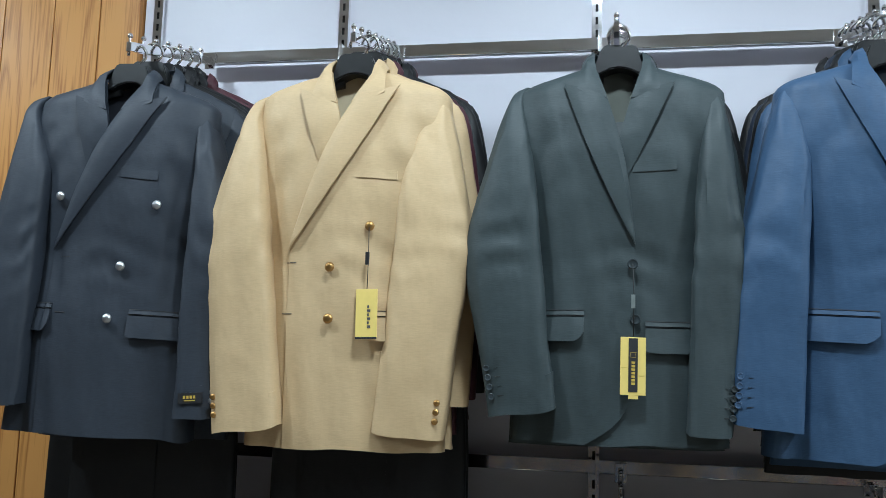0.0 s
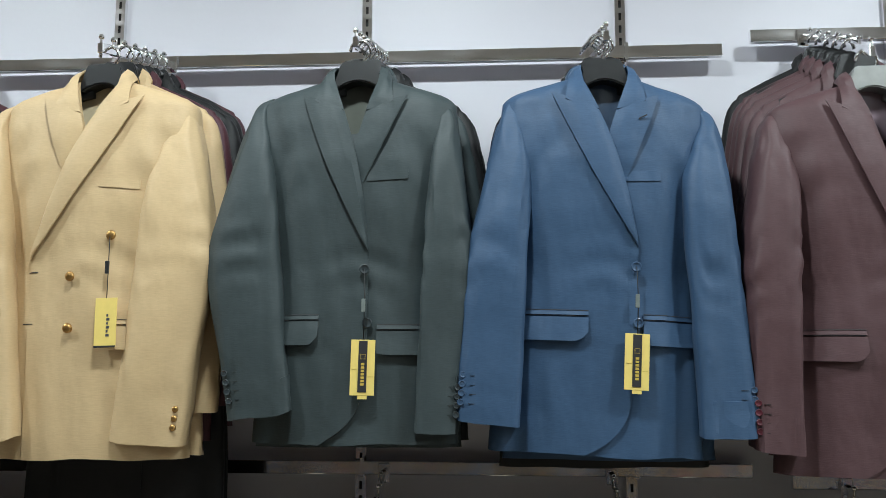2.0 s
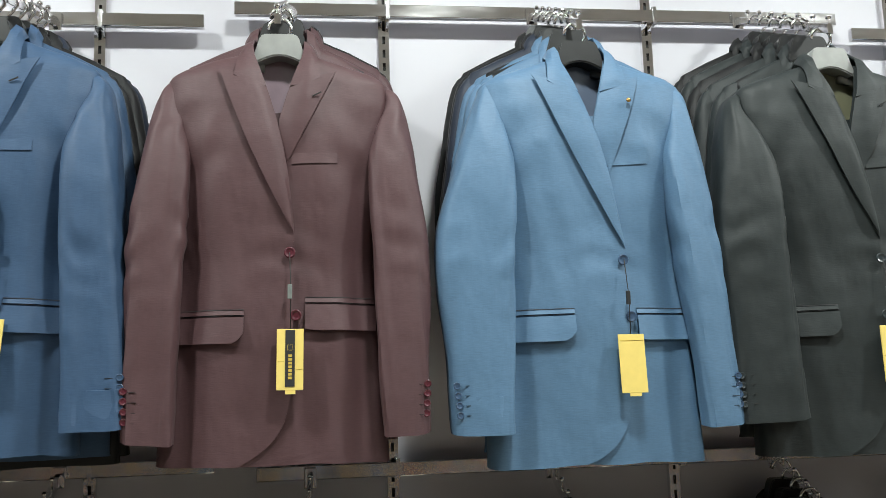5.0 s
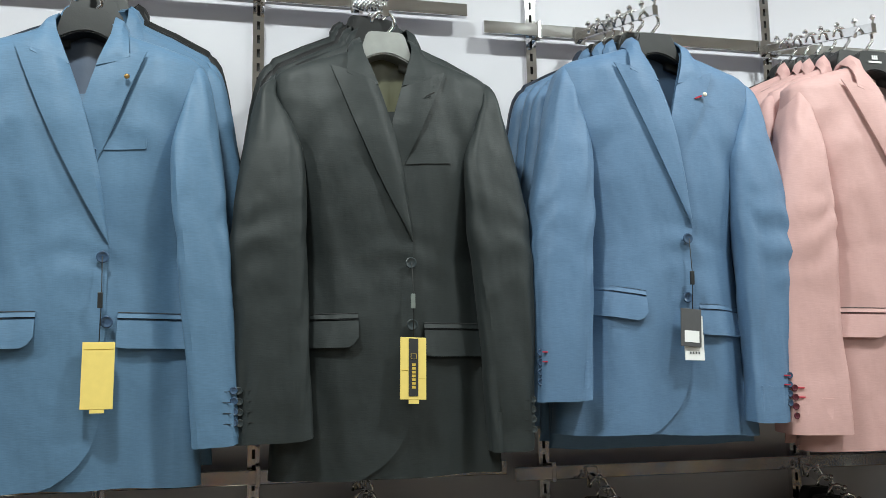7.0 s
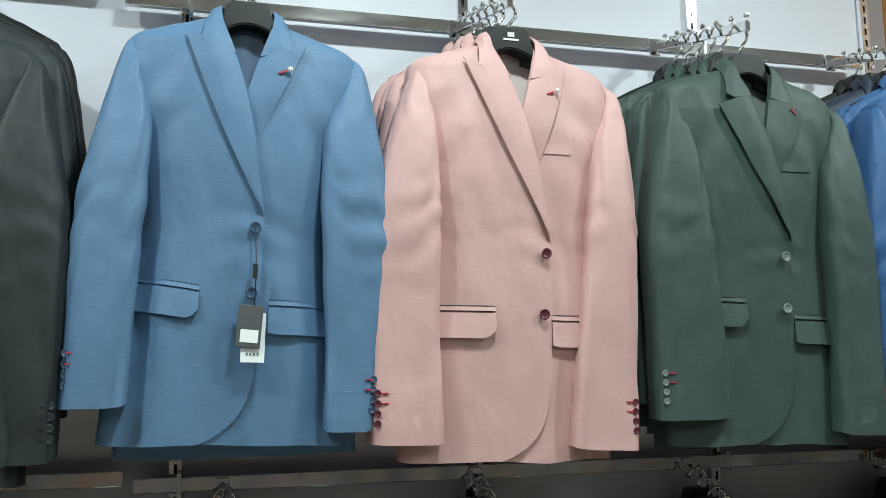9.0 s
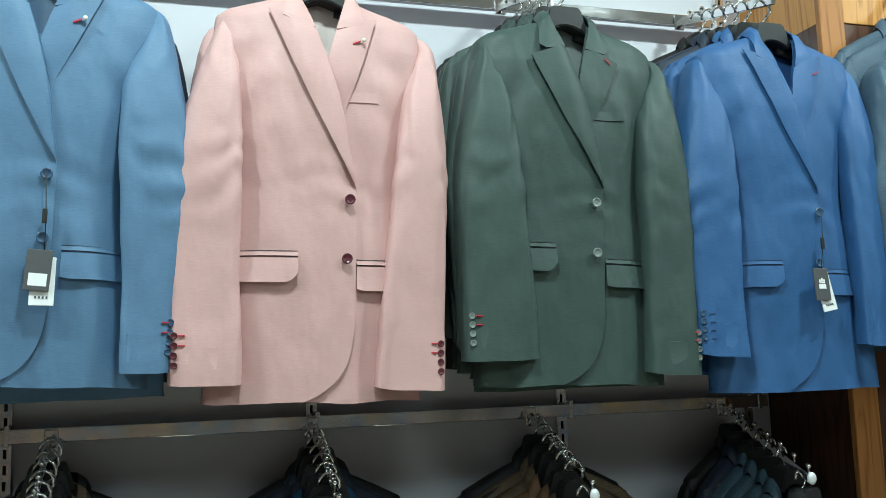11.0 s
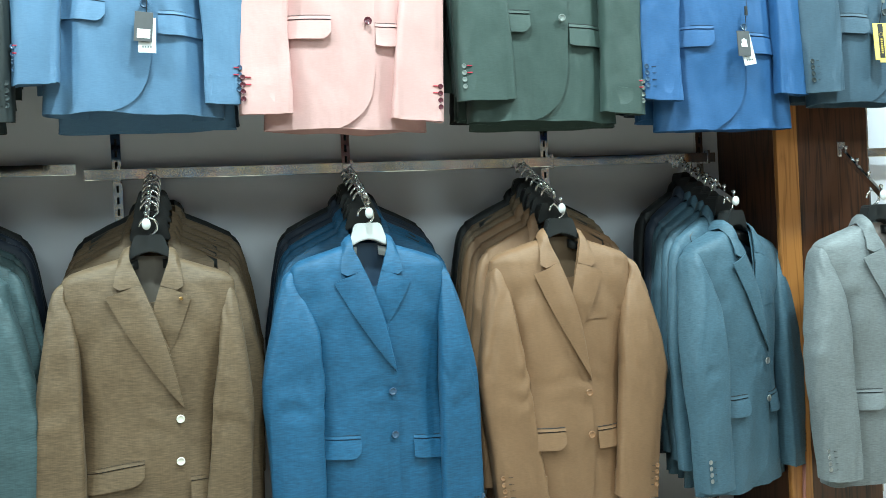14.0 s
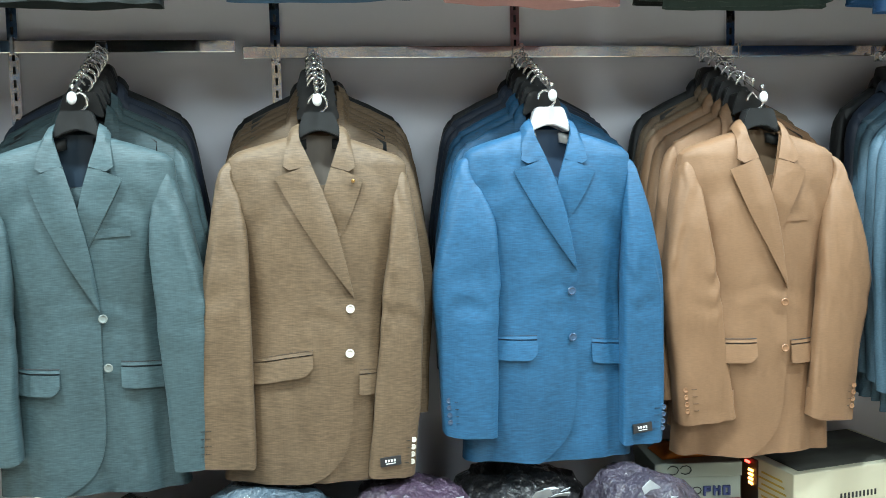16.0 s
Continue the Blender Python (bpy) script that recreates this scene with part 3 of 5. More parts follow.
def suit_front(spec):
    """A whole jacket that faces the aisle, with its trousers folded inside."""
    seed, db = spec["seed"], spec.get("db", False)
    c = Cut(seed, spec.get("length", 0.78), 0.115 if db else spec.get("edge", 0.045), spec.get("brk", -0.40 if db else -0.375), spec.get("peak", True), not db, db, spec.get("wide", 1.0))
    suit = thing("suit_jacket", pose(spec["x"], spec["y"], spec["z"], 0, spec.get("roll", 0), spec.get("turn", 0)), spec["label"], "suit jacket", spec["group"])
    cl, li = spec["cloth"], spec["lining"]
    link("jacket_body", body_mesh(c), cl, suit)
    sl, form = {}, {}
    for side in (-1, 1):
        form[side] = Sleeve(side, seed + 0.37 * side, **spec.get("left" if side < 0 else "right", {}))
        sl[side] = link("sleeve", sleeve_mesh(form[side]), cl, suit)
    link("lapel", lapel_mesh(c, True), cl, suit)
    link("lapel", lapel_mesh(c, False), cl, suit)
    link("collar", collar_mesh(c), cl, suit)
    link("lining", lining_mesh(c), li, suit, spec.get("lining_label", "satin lining"))
    link("trousers", trousers_mesh(c), cl, suit, "trousers folded over the hanger bar")
    s = c.s
    # near-black strips paint the shade in pocket mouths and buttonholes
    slit = MAT["opening_shade"]
    xl, zl, xr, zr = spec.get("flaps", (-0.060, c.brk - 0.134, 0.056, c.brk - 0.146))
    for k, (x0, x1), pz in ((-1, (-0.185, xl), zl), (1, (xr, 0.185), zr)):
        if k == spec.get("hidden_flap"):
            continue
        a, b = (x0, x1) if k < 0 else (x1, x0)
        sl2 = spec.get("slant", (0, 0))[0 if k < 0 else 1]
        me = strip(c, a * s, b * s, pz, pz - 0.047, 0.0120, 0.0045, sl2 * k * s, 0.018 if k < 0 else 0.003)
        link("pocket_flap", me, cl, suit)
        link("pocket_welt", strip(c, a * s, b * s, pz + 0.012, pz + 0.004, 0.0045, 0.003, sl2 * k * s), cl, suit)
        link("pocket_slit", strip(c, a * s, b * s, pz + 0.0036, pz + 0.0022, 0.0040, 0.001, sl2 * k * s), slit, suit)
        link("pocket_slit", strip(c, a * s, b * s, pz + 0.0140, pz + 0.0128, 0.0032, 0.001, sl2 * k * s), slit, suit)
    for hx, hz in spec.get("holes", ()):
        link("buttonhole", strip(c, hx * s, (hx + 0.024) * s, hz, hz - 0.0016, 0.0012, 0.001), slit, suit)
    bz = spec.get("breast", -0.224)
    link("breast_welt", strip(c, 0.028 * s, 0.112 * s, bz - 0.003, bz - 0.023, 0.0020, 0.003, 0.06), cl, suit)
    bm_ = MAT[spec.get("button", "black_plastic")] if isinstance(spec.get("button", ""), str) else spec["button"]
    kind = "dome" if db else "flat"
    for bx, bzz in spec.get("buttons", ((c.edge - 0.014, c.brk - 0.033), (c.edge - 0.013, c.brk - 0.145))):
        button(suit, c.at(bx * s, bzz, 0.0075), 0.0105, bm_, kind)
    for side in (-1, 1):
        for k in range(3 if db else 4):
            z = form[side].end + 0.036 + 0.0175 * k
            p = form[side].front(0.80, z)
            button(sl[side], p + Vector((0, -0.002, 0)), 0.0068, bm_, kind)
            if not db and not spec.get("red"):
                q = form[side].front(0.50, z)
                part("buttonhole", box(q.x - 0.007, q.y - 0.0008, q.z - 0.0004, q.x + 0.007, q.y + 0.001, q.z + 0.0004), MAT["thread_black"], sl[side])
            if spec.get("red") and k > 1:
                q = form[side].front(0.62, z)
                part("red_stitch", box(q.x - 0.0065, q.y - 0.003, q.z - 0.001, q.x + 0.0065, q.y + 0.001, q.z + 0.0012), MAT["thread_red"], sl[side])
    if spec.get("pin"):
        p = c.at(0.078, -0.118, 0.020)
        v, f = lathe([(0.0035, 0.003), (0.0048, 0), (0.0040, -0.002), (0.0018, -0.0028)], 12)
        o = link("lapel_pin", mesh_from("lapel_pin", v, f), MAT[spec["pin"]], suit, "small metal lapel pin")
        o.location = p
        if spec.get("red"):
            o = part("red_stitch", box(-0.008, -0.002, -0.0014, 0.008, 0.001, 0.0014), MAT["thread_red"], suit)
            o.matrix_basis = Matrix.Translation(p + Vector((-0.013, 0.003, -0.006))) @ pose(0, 0, 0, 0, -25, 0)
    elif spec.get("hole"):
        o = part("buttonhole_stitch", box(-0.009, -0.0012, -0.0011, 0.009, 0.0008, 0.0011), MAT["thread_red"] if spec["hole"] == "red" else MAT["thread_black"], suit)
        o.matrix_basis = Matrix.Translation(c.at(0.074, -0.114, 0.0165)) @ pose(0, 0, 0, 0, spec.get("hole_turn", -28), 0)
    if spec.get("tag"):
        tag_on(suit, c, spec["tag_at"], spec["tag"], spec["buttons"][0], spec.get("tag_turn", 0))
    if spec.get("cuff"):
        p = form[1].front(-0.15, form[1].end + 0.042)
        badge = part("cuff_label", box(-0.025, -0.004, -0.011, 0.025, 0.0015, 0.011), MAT["black_card"], sl[1], "woven black cuff label")
        badge.matrix_basis = Matrix.Translation(p) @ pose(0, 0, 0, 0, -6, 4)
        bm = bmesh.new()
        for k in range(4):
            add_box(bm, -0.014 + k * 0.007, -0.0047, -0.001, -0.0095 + k * 0.007, -0.0041, 0.005)
        add_box(bm, -0.012, -0.0047, -0.006, 0.011, -0.0041, -0.004)
        bars = part("label_bars", bm, MAT["gold_print"] if spec["cuff"] == "gold" else MAT["white_card"], sl[1])
        bars.matrix_basis = badge.matrix_basis.copy()
    return suit


PLAIN = {}


def suit_behind(at, turn, material, variant, group, label):
    """A jacket further back on the same arm, of which the shoulders and hem show."""
    if variant not in PLAIN:
        c = Cut(20 + variant, 0.815 + 0.014 * variant if variant < 3 else (0.86, 1.15)[variant - 3], 0.045, -0.375, True, True, False)
        PLAIN[variant] = (body_mesh(c, 26, 44), sleeve_mesh(Sleeve(-1, 30 + variant), 26, 16), sleeve_mesh(Sleeve(1, 40 + variant), 26, 16), collar_mesh(c), lapel_mesh(c, True), lapel_mesh(c, False))
        for me in PLAIN[variant]:  # packed jackets droop from the neck
            for v in me.vertices:
                v.co.z -= 0.15 * min(0.17, max(0.0, abs(v.co.x) - 0.05)) * (1 - ramp(-v.co.z, 0.12, 0.60))
    suit = thing("suit_jacket", at, label, "suit jacket", group, turn=turn)
    suit.scale = (1.02, 0.5, 1)
    for name, me in zip(("jacket_body", "sleeve", "sleeve", "collar", "lapel", "lapel"), PLAIN[variant]):
        link(name, me, material, suit)
    return suit


HANGER = {}


def hanger(at, turn, material, drop, group, label, lift=0.0, badge=False):
    """Broad-shouldered moulded hanger with a wire hook; drop: how far the hook's crown stands above the neck."""
    key = round(drop, 3)
    if key not in HANGER:
        # neck plate with an arched foot, seen in the collar
        outline = [(-0.030, 0.022), (0.030, 0.022), (0.037, 0.016), (0.052, -0.030)]
        outline += [(0.048 - 0.096 * k / 8, -0.040 + 0.018 * math.sin(math.pi * k / 8)) for k in range(9)]
        outline += [(-0.052, -0.030), (-0.037, 0.016)]
        n = len(outline)
        verts = [(x, -0.032, z) for x, z in outline] + [(x * 0.9, 0.012, z) for x, z in outline]
        faces = [tuple(range(n)), tuple(range(2 * n - 1, n - 1, -1))] + [(k, (k + 1) % n, n + (k + 1) % n, n + k) for k in range(n)]
        neck = mesh_from("neck_plate", verts, faces, False)
        bm = bmesh.new()
        bm.from_mesh(neck)
        bmesh.ops.bevel(bm, geom=bm.edges[:], offset=0.0025, segments=2, affect="EDGES")
        bm.to_mesh(neck)
        bm.free()
        arms = []
        for side in (-1, 1):
            v, f = [], []
            for i in range(8):
                t = i / 7
                x, z, hw, hd = side * (0.03 + 0.135 * t), -0.032 - 0.055 * t ** 1.3, 0.012, 0.012 + 0.012 * t
                v += [(x, -hd, z - hw), (x, hd, z - hw), (x, hd * 0.8, z + hw), (x, -hd * 0.8, z + hw)]
            for i in range(7):
                for k in range(4):
                    k2 = (k + 1) % 4
                    f.append((i * 4 + k, i * 4 + k2, i * 4 + 4 + k2, i * 4 + 4 + k))
            f += [(0, 1, 2, 3), (28, 29, 30, 31)]
            arms.append(mesh_from("shoulder_rest", v, f))
        r = min(0.022, (drop - 0.020) / 2)
        path = [(0, -0.004, 0.012), (0, -0.004, max(0.020, drop - 2.6 * r))]
        path += [(r * math.sin(a), -0.004, drop - r - r * math.cos(a)) for a in (0.6, 1.2, 1.8, 2.4, 3.0, 3.6, 4.2, 4.8)]
        hook = mesh_from("hook", *tube(path, 0.0036, 8))
        bar = mesh_from("trouser_bar", *tube([(-0.15, 0, -0.135), (0.15, 0, -0.135)], 0.004, 6))
        HANGER[key] = (neck, arms, hook, bar)
    neck, arms, hook, bar = HANGER[key]
    h = thing("clothes_hanger", at, label, "hanger", group, turn=turn)
    link("neck_plate", neck, material, h)
    for a in arms:
        link("shoulder_rest", a, material, h).location = (0, 0, -lift)
    link("hook", hook, MAT["wire"], h, "chrome wire hook")
    if badge:
        bm = bmesh.new()
        add_box(bm, -0.016, -0.0336, -0.006, 0.016, -0.0322, -0.002)
        for x in (-0.005, 0.0, 0.005):
            add_box(bm, x - 0.0018, -0.0336, 0.004, x + 0.0018, -0.0322, 0.011)
        add_box(bm, -0.007, -0.0336, 0.002, 0.007, -0.0322, 0.004)
        part("badge", bm, MAT["white_card"], h, "small white printed badge")
    link("trouser_bar", bar, material, h).location = (0, 0, -lift)
    return h


# ---- the shop's shell ----
WALL_Y = 2.262
setting("floor", box(-4.5, -3.6, -0.12, 8.0, 2.6, 0.0), MAT["floor"], "cream tiled shop floor below the racks", "floor")
setting("ceiling", box(-4.5, -3.6, 3.2, 8.0, 2.6, 3.3), MAT["ceiling"], "plain white shop ceiling", "ceiling")
setting("wall_north", box(-1.31, WALL_Y, 0.0, 4.595, 2.40, 3.2), MAT["wall"], "lilac-white painted display wall behind the rails")
setting("wall_south", box(-4.5, -3.7, 0.0, 8.0, -3.6, 3.2), MAT["wall_far"], "unseen wall across the aisle, colour patches for the chrome to reflect")
setting("wall_west", box(-4.6, -3.6, 0.0, -4.5, 2.4, 3.2), MAT["wall_far"], "unseen end wall, colour patches for the chrome to reflect")
setting("wall_east", box(8.0, -3.6, 0.0, 8.1, 2.4, 3.2), MAT["wall_far"], "unseen end wall, colour patches for the chrome to reflect")

# wood panelling beside the rack
west = setting("wood_panel_west", box(-4.5, 2.275, 0.0, -1.312, 2.40, 3.2), MAT["wood_dark"], "oak plank panelling beside the rack", "panelling")
x = -1.314
for k, w in enumerate((0.125, 0.145, 0.16, 0.155, 0.16, 0.15, 0.16)):
    p = part("plank", box(x - w + 0.003, 2.238, 0.0, x, 2.276, 3.2, 0.002), MAT["wood"], west)
    x -= w
# the side's shade below 2.30 is put into the dark wood; oak above
post = setting("wood_partition", box(4.597, 1.945, 0.0, 4.925, 2.40, 2.30), MAT["wood_dark"], "walnut column, side darkened for shade, with a pale oak front strip", "partition")
part("front_strip", box(4.592, 1.925, 0.0, 4.668, 1.944, 3.2, 0.003), MAT["wood_edge"], post, "pale oak edge strip")
part("upper_column", box(4.597, 1.945, 2.3003, 4.925, 2.40, 3.2), MAT["wood"], post, "pale oak upper part")
part("front_panel", box(4.671, 1.931, 0.0, 4.927, 1.944, 2.30, 0.002), MAT["wood_dark"], post, "dark walnut facing")
part("top_panel", box(4.671, 1.931, 2.303, 4.927, 1.944, 3.2, 0.002), MAT["wood"], post, "pale oak facing over the dark one")
setting("wall_next_bay", box(4.927, WALL_Y, 0.0, 8.0, 2.40, 3.2), MAT["wall"], "lilac-white painted wall of the next bay")

# ceiling lamps, all unseen; the back row is fill added beyond x = 1
for k, lx in enumerate((-3.2, -1.6, 0.0, 1.6, 3.2, 4.8, 6.4)):
    for ly in ((0.90, -1.8) if lx > 1 else (0.90,)):
        lamp = thing("ceiling_light", (lx, ly, 3.2), "unseen round white recessed ceiling light, switched on", "ceiling light", "ceiling lights")
        v, f = lathe([(0.15, 0.0), (0.155, 0.006), (0.15, 0.014), (0.135, 0.016)], 24)
        ring = link("trim_ring", mesh_from("trim_ring", [(a, c, -b) for a, b, c in v], f), MAT["white_plastic"], lamp)
        data = bpy.data.lights.new("ceiling_lamp", "AREA")
        data.shape, data.size, data.energy = "DISK", 0.2 if ly > 0 else 0.9, LAMP_WATTS * (1.45 if ly > 0 else 0.85)
        data.color = (0.885, 0.97, 0.97)
        ob = new("bulb", data)
        ob.matrix_basis = pose(0, 0, -0.03)
        ob.parent = lamp


# ---- slotted uprights, rails, arms ----
def upright(x, z0, z1):
    u = thing("slotted_upright", (x, WALL_Y - 0.001, z0), "chrome slotted upright screwed to the wall", "upright", "slotted uprights")
    h = z1 - z0
    bm = bmesh.new()
    add_box(bm, -0.013, -0.016, 0, -0.0035, 0, h)
    add_box(bm, 0.0035, -0.016, 0, 0.013, 0, h)
    n = int(h / 0.034)
    for k in range(n):
        add_box(bm, -0.0035, -0.0155, k * 0.034, 0.0035, -0.013, k * 0.034 + 0.014)
    part("channel", bm, MAT["chrome"], u)
    # dark strip stands in for the shade inside the channel
    part("slot_back", box(-0.0034, -0.006, 0, 0.0034, -0.004, h), MAT["slot"], u)


for ux in (-1.585, -1.262, -0.718, -0.045, 0.615, 1.290, 1.965, 2.637, 3.304, 3.953, 4.515, 5.18, 5.85):
    upright(ux, 0.10, 3.05)


def rail(x0, x1, z, label):
    r = thing("display_rail", (x0, 2.213, z), label, "rail", "display rails")
    part("tube", box(0, -0.009, -0.016, x1 - x0, 0.009, 0.016, 0.0018), MAT["chrome"], r)
    for ux in (-1.262, -0.718, -0.045, 0.615, 1.290, 1.965, 2.637, 3.304, 3.953, 4.515):
        if x0 < ux < x1:
            part("bracket", box(ux - x0 - 0.007, 0.009, -0.020, ux - x0 + 0.007, 0.034, 0.012, 0.001), MAT["chrome"], r)
            part("clip", box(ux - x0 + 0.004, -0.0115, -0.021, ux - x0 + 0.014, 0.010, 0.024, 0.001), MAT["wire"], r)
    return r


UP = [(-1.10, 0.862, 2.394), (0.932, 2.462, 2.428), (2.503, 4.46, 2.390)]
LOW = [(-1.10, 0.892, 1.360), (0.982, 2.533, 1.336), (2.552, 4.55, 1.319)]
UP.append((4.93, 6.2, 2.390))
LOW.append((4.93, 6.2, 1.319))
for a, b, z in UP + LOW:
    rail(a, b, z, "long chrome rectangular rail, worn, on wall uprights")


def arm(x, zb, zt, ytip, pins=7, y0=2.200):
    """Sloping faceout bar with ball-headed pins. Returns the height of its top edge at a depth."""
    a = thing("faceout_arm", (x, 0, 0), "chrome faceout arm with ball pins, clamped to the rail", "garment arm", "faceout arms")
    v, f = [], []
    for y, z in ((y0, zb), (ytip, zt)):
        v += [(-0.006, y, z - 0.022), (0.006, y, z - 0.022), (0.006, y, z), (-0.006, y, z)]
    f = [(0, 1, 2, 3), (7, 6, 5, 4), (0, 4, 5, 1), (1, 5, 6, 2), (2, 6, 7, 3), (3, 7, 4, 0)]
    bm = bmesh.new()
    bm.from_mesh(mesh_from("bar", v, f, False))
    bmesh.ops.bevel(bm, geom=bm.edges[:], offset=0.001, segments=1, affect="EDGES")
    part("bar", bm, MAT["chrome"], a)
    part("clamp", box(-0.014, y0 - 0.006, zb - 0.034, 0.014, y0 + 0.003, zb + 0.012, 0.002), MAT["chrome"], a)
    part("clamp_hook", box(-0.012, y0 + 0.002, zb + 0.010, 0.012, y0 + 0.028, zb + 0.0135, 0.001), MAT["chrome"], a)
    key = "pin"
    if key not in HANGER:
        bm = bmesh.new()
        bmesh.ops.create_uvsphere(bm, u_segments=12, v_segments=8, radius=0.0064, matrix=Matrix.Translation((0, 0, 0.015)))
        bmesh.ops.create_cone(bm, segments=8, radius1=0.003, radius2=0.003, depth=0.014, matrix=Matrix.Translation((0, 0, 0.006)))
        me = bpy.data.meshes.new("pin")
        bm.to_mesh(me)
        bm.free()
        me.polygons.foreach_set("use_smooth", [True] * len(me.polygons))
        HANGER[key] = me
    if zt < 1.5:
        v, f = lathe([(0.004, 0.004), (0.0095, 0.003), (0.0110, -0.002), (0.0095, -0.006), (0.004, -0.008)], 14)
        end = link("end_cap", mesh_from("end_cap", [(p[0], p[1], p[2] * 1.35) for p in v], f), MAT["white_plastic"], a, "pale oval end cap")
        end.location = (0, ytip - 0.004, zt - 0.012)
    for k in range(pins):
        t = 0.14 + 0.85 * k / (pins - 1)
        o = link("ball_pin", HANGER[key], MAT["wire"], a)
        o.location = (0, y0 + (ytip - y0) * t, zb + (zt - zb) * t - 0.001)
    return lambda y: zb + (zt - zb) * (y - y0) / (ytip - y0)


# ---- the suits, arm by arm ----
def C(name, r, g, b, slub=0.2, **k):
    return cloth(name, srgb(r, g, b), slub, **k)


NAVY_DB = C("navy_black_wool", 45, 51, 60, 0.14)
TAN = C("tan_basket_wool", 200, 173, 132, 0.07)
CHARCOAL = C("charcoal_wool", 54, 64, 66, 0.13)
NAVY = C("ink_blue_wool", 53, 79, 109, 0.12)
BURGUNDY = C("burgundy_wool", 81, 57, 60, 0.11)
BLUE = C("steel_blue_wool", 83, 115, 144, 0.11)
DARK = C("black_grey_wool", 35, 41, 42, 0.13)
LIGHT = C("sky_blue_wool", 88, 118, 150, 0.1)
PINK = C("dusty_pink_wool", 197, 157, 154, 0.045)
GREEN = C("bottle_green_wool", 56, 71, 67, 0.12)
ROYAL = C("royal_blue_wool", 49, 87, 135, 0.12)
SLATE = C("slate_wool", 62, 82, 99, 0.2)
TEAL = C("teal_grey_tweed", 61, 79, 84, 0.38, tweed=True)
BROWN = C("brown_tweed", 100, 82, 62, 0.38, tweed=True)
AZURE = C("azure_tweed", 37, 82, 117, 0.34, tweed=True)
CAMEL = C("camel_wool", 126, 96, 70, 0.12)
STEEL = C("steel_marl", 67, 91, 107, 0.36)
GREY = C("pale_grey_marl", 113, 117, 120, 0.3)
BLACK = C("black_wool", 15, 16, 18)
MAROON = C("maroon_wool", 72, 36, 44)
MIDNIGHT = C("midnight_wool", 33, 42, 58)

SATIN = {}


def satin(name, r, g, b):
    if name not in SATIN:
        m = mottled("lining_" + name, srgb(r, g, b), 0.35, 0, (30, 30, 30), 0.15, 0.1, 150)
        m.node_tree.nodes["Principled BSDF"].inputs["Sheen Weight"].default_value = 0.2
        SATIN[name] = m
    return SATIN[name]


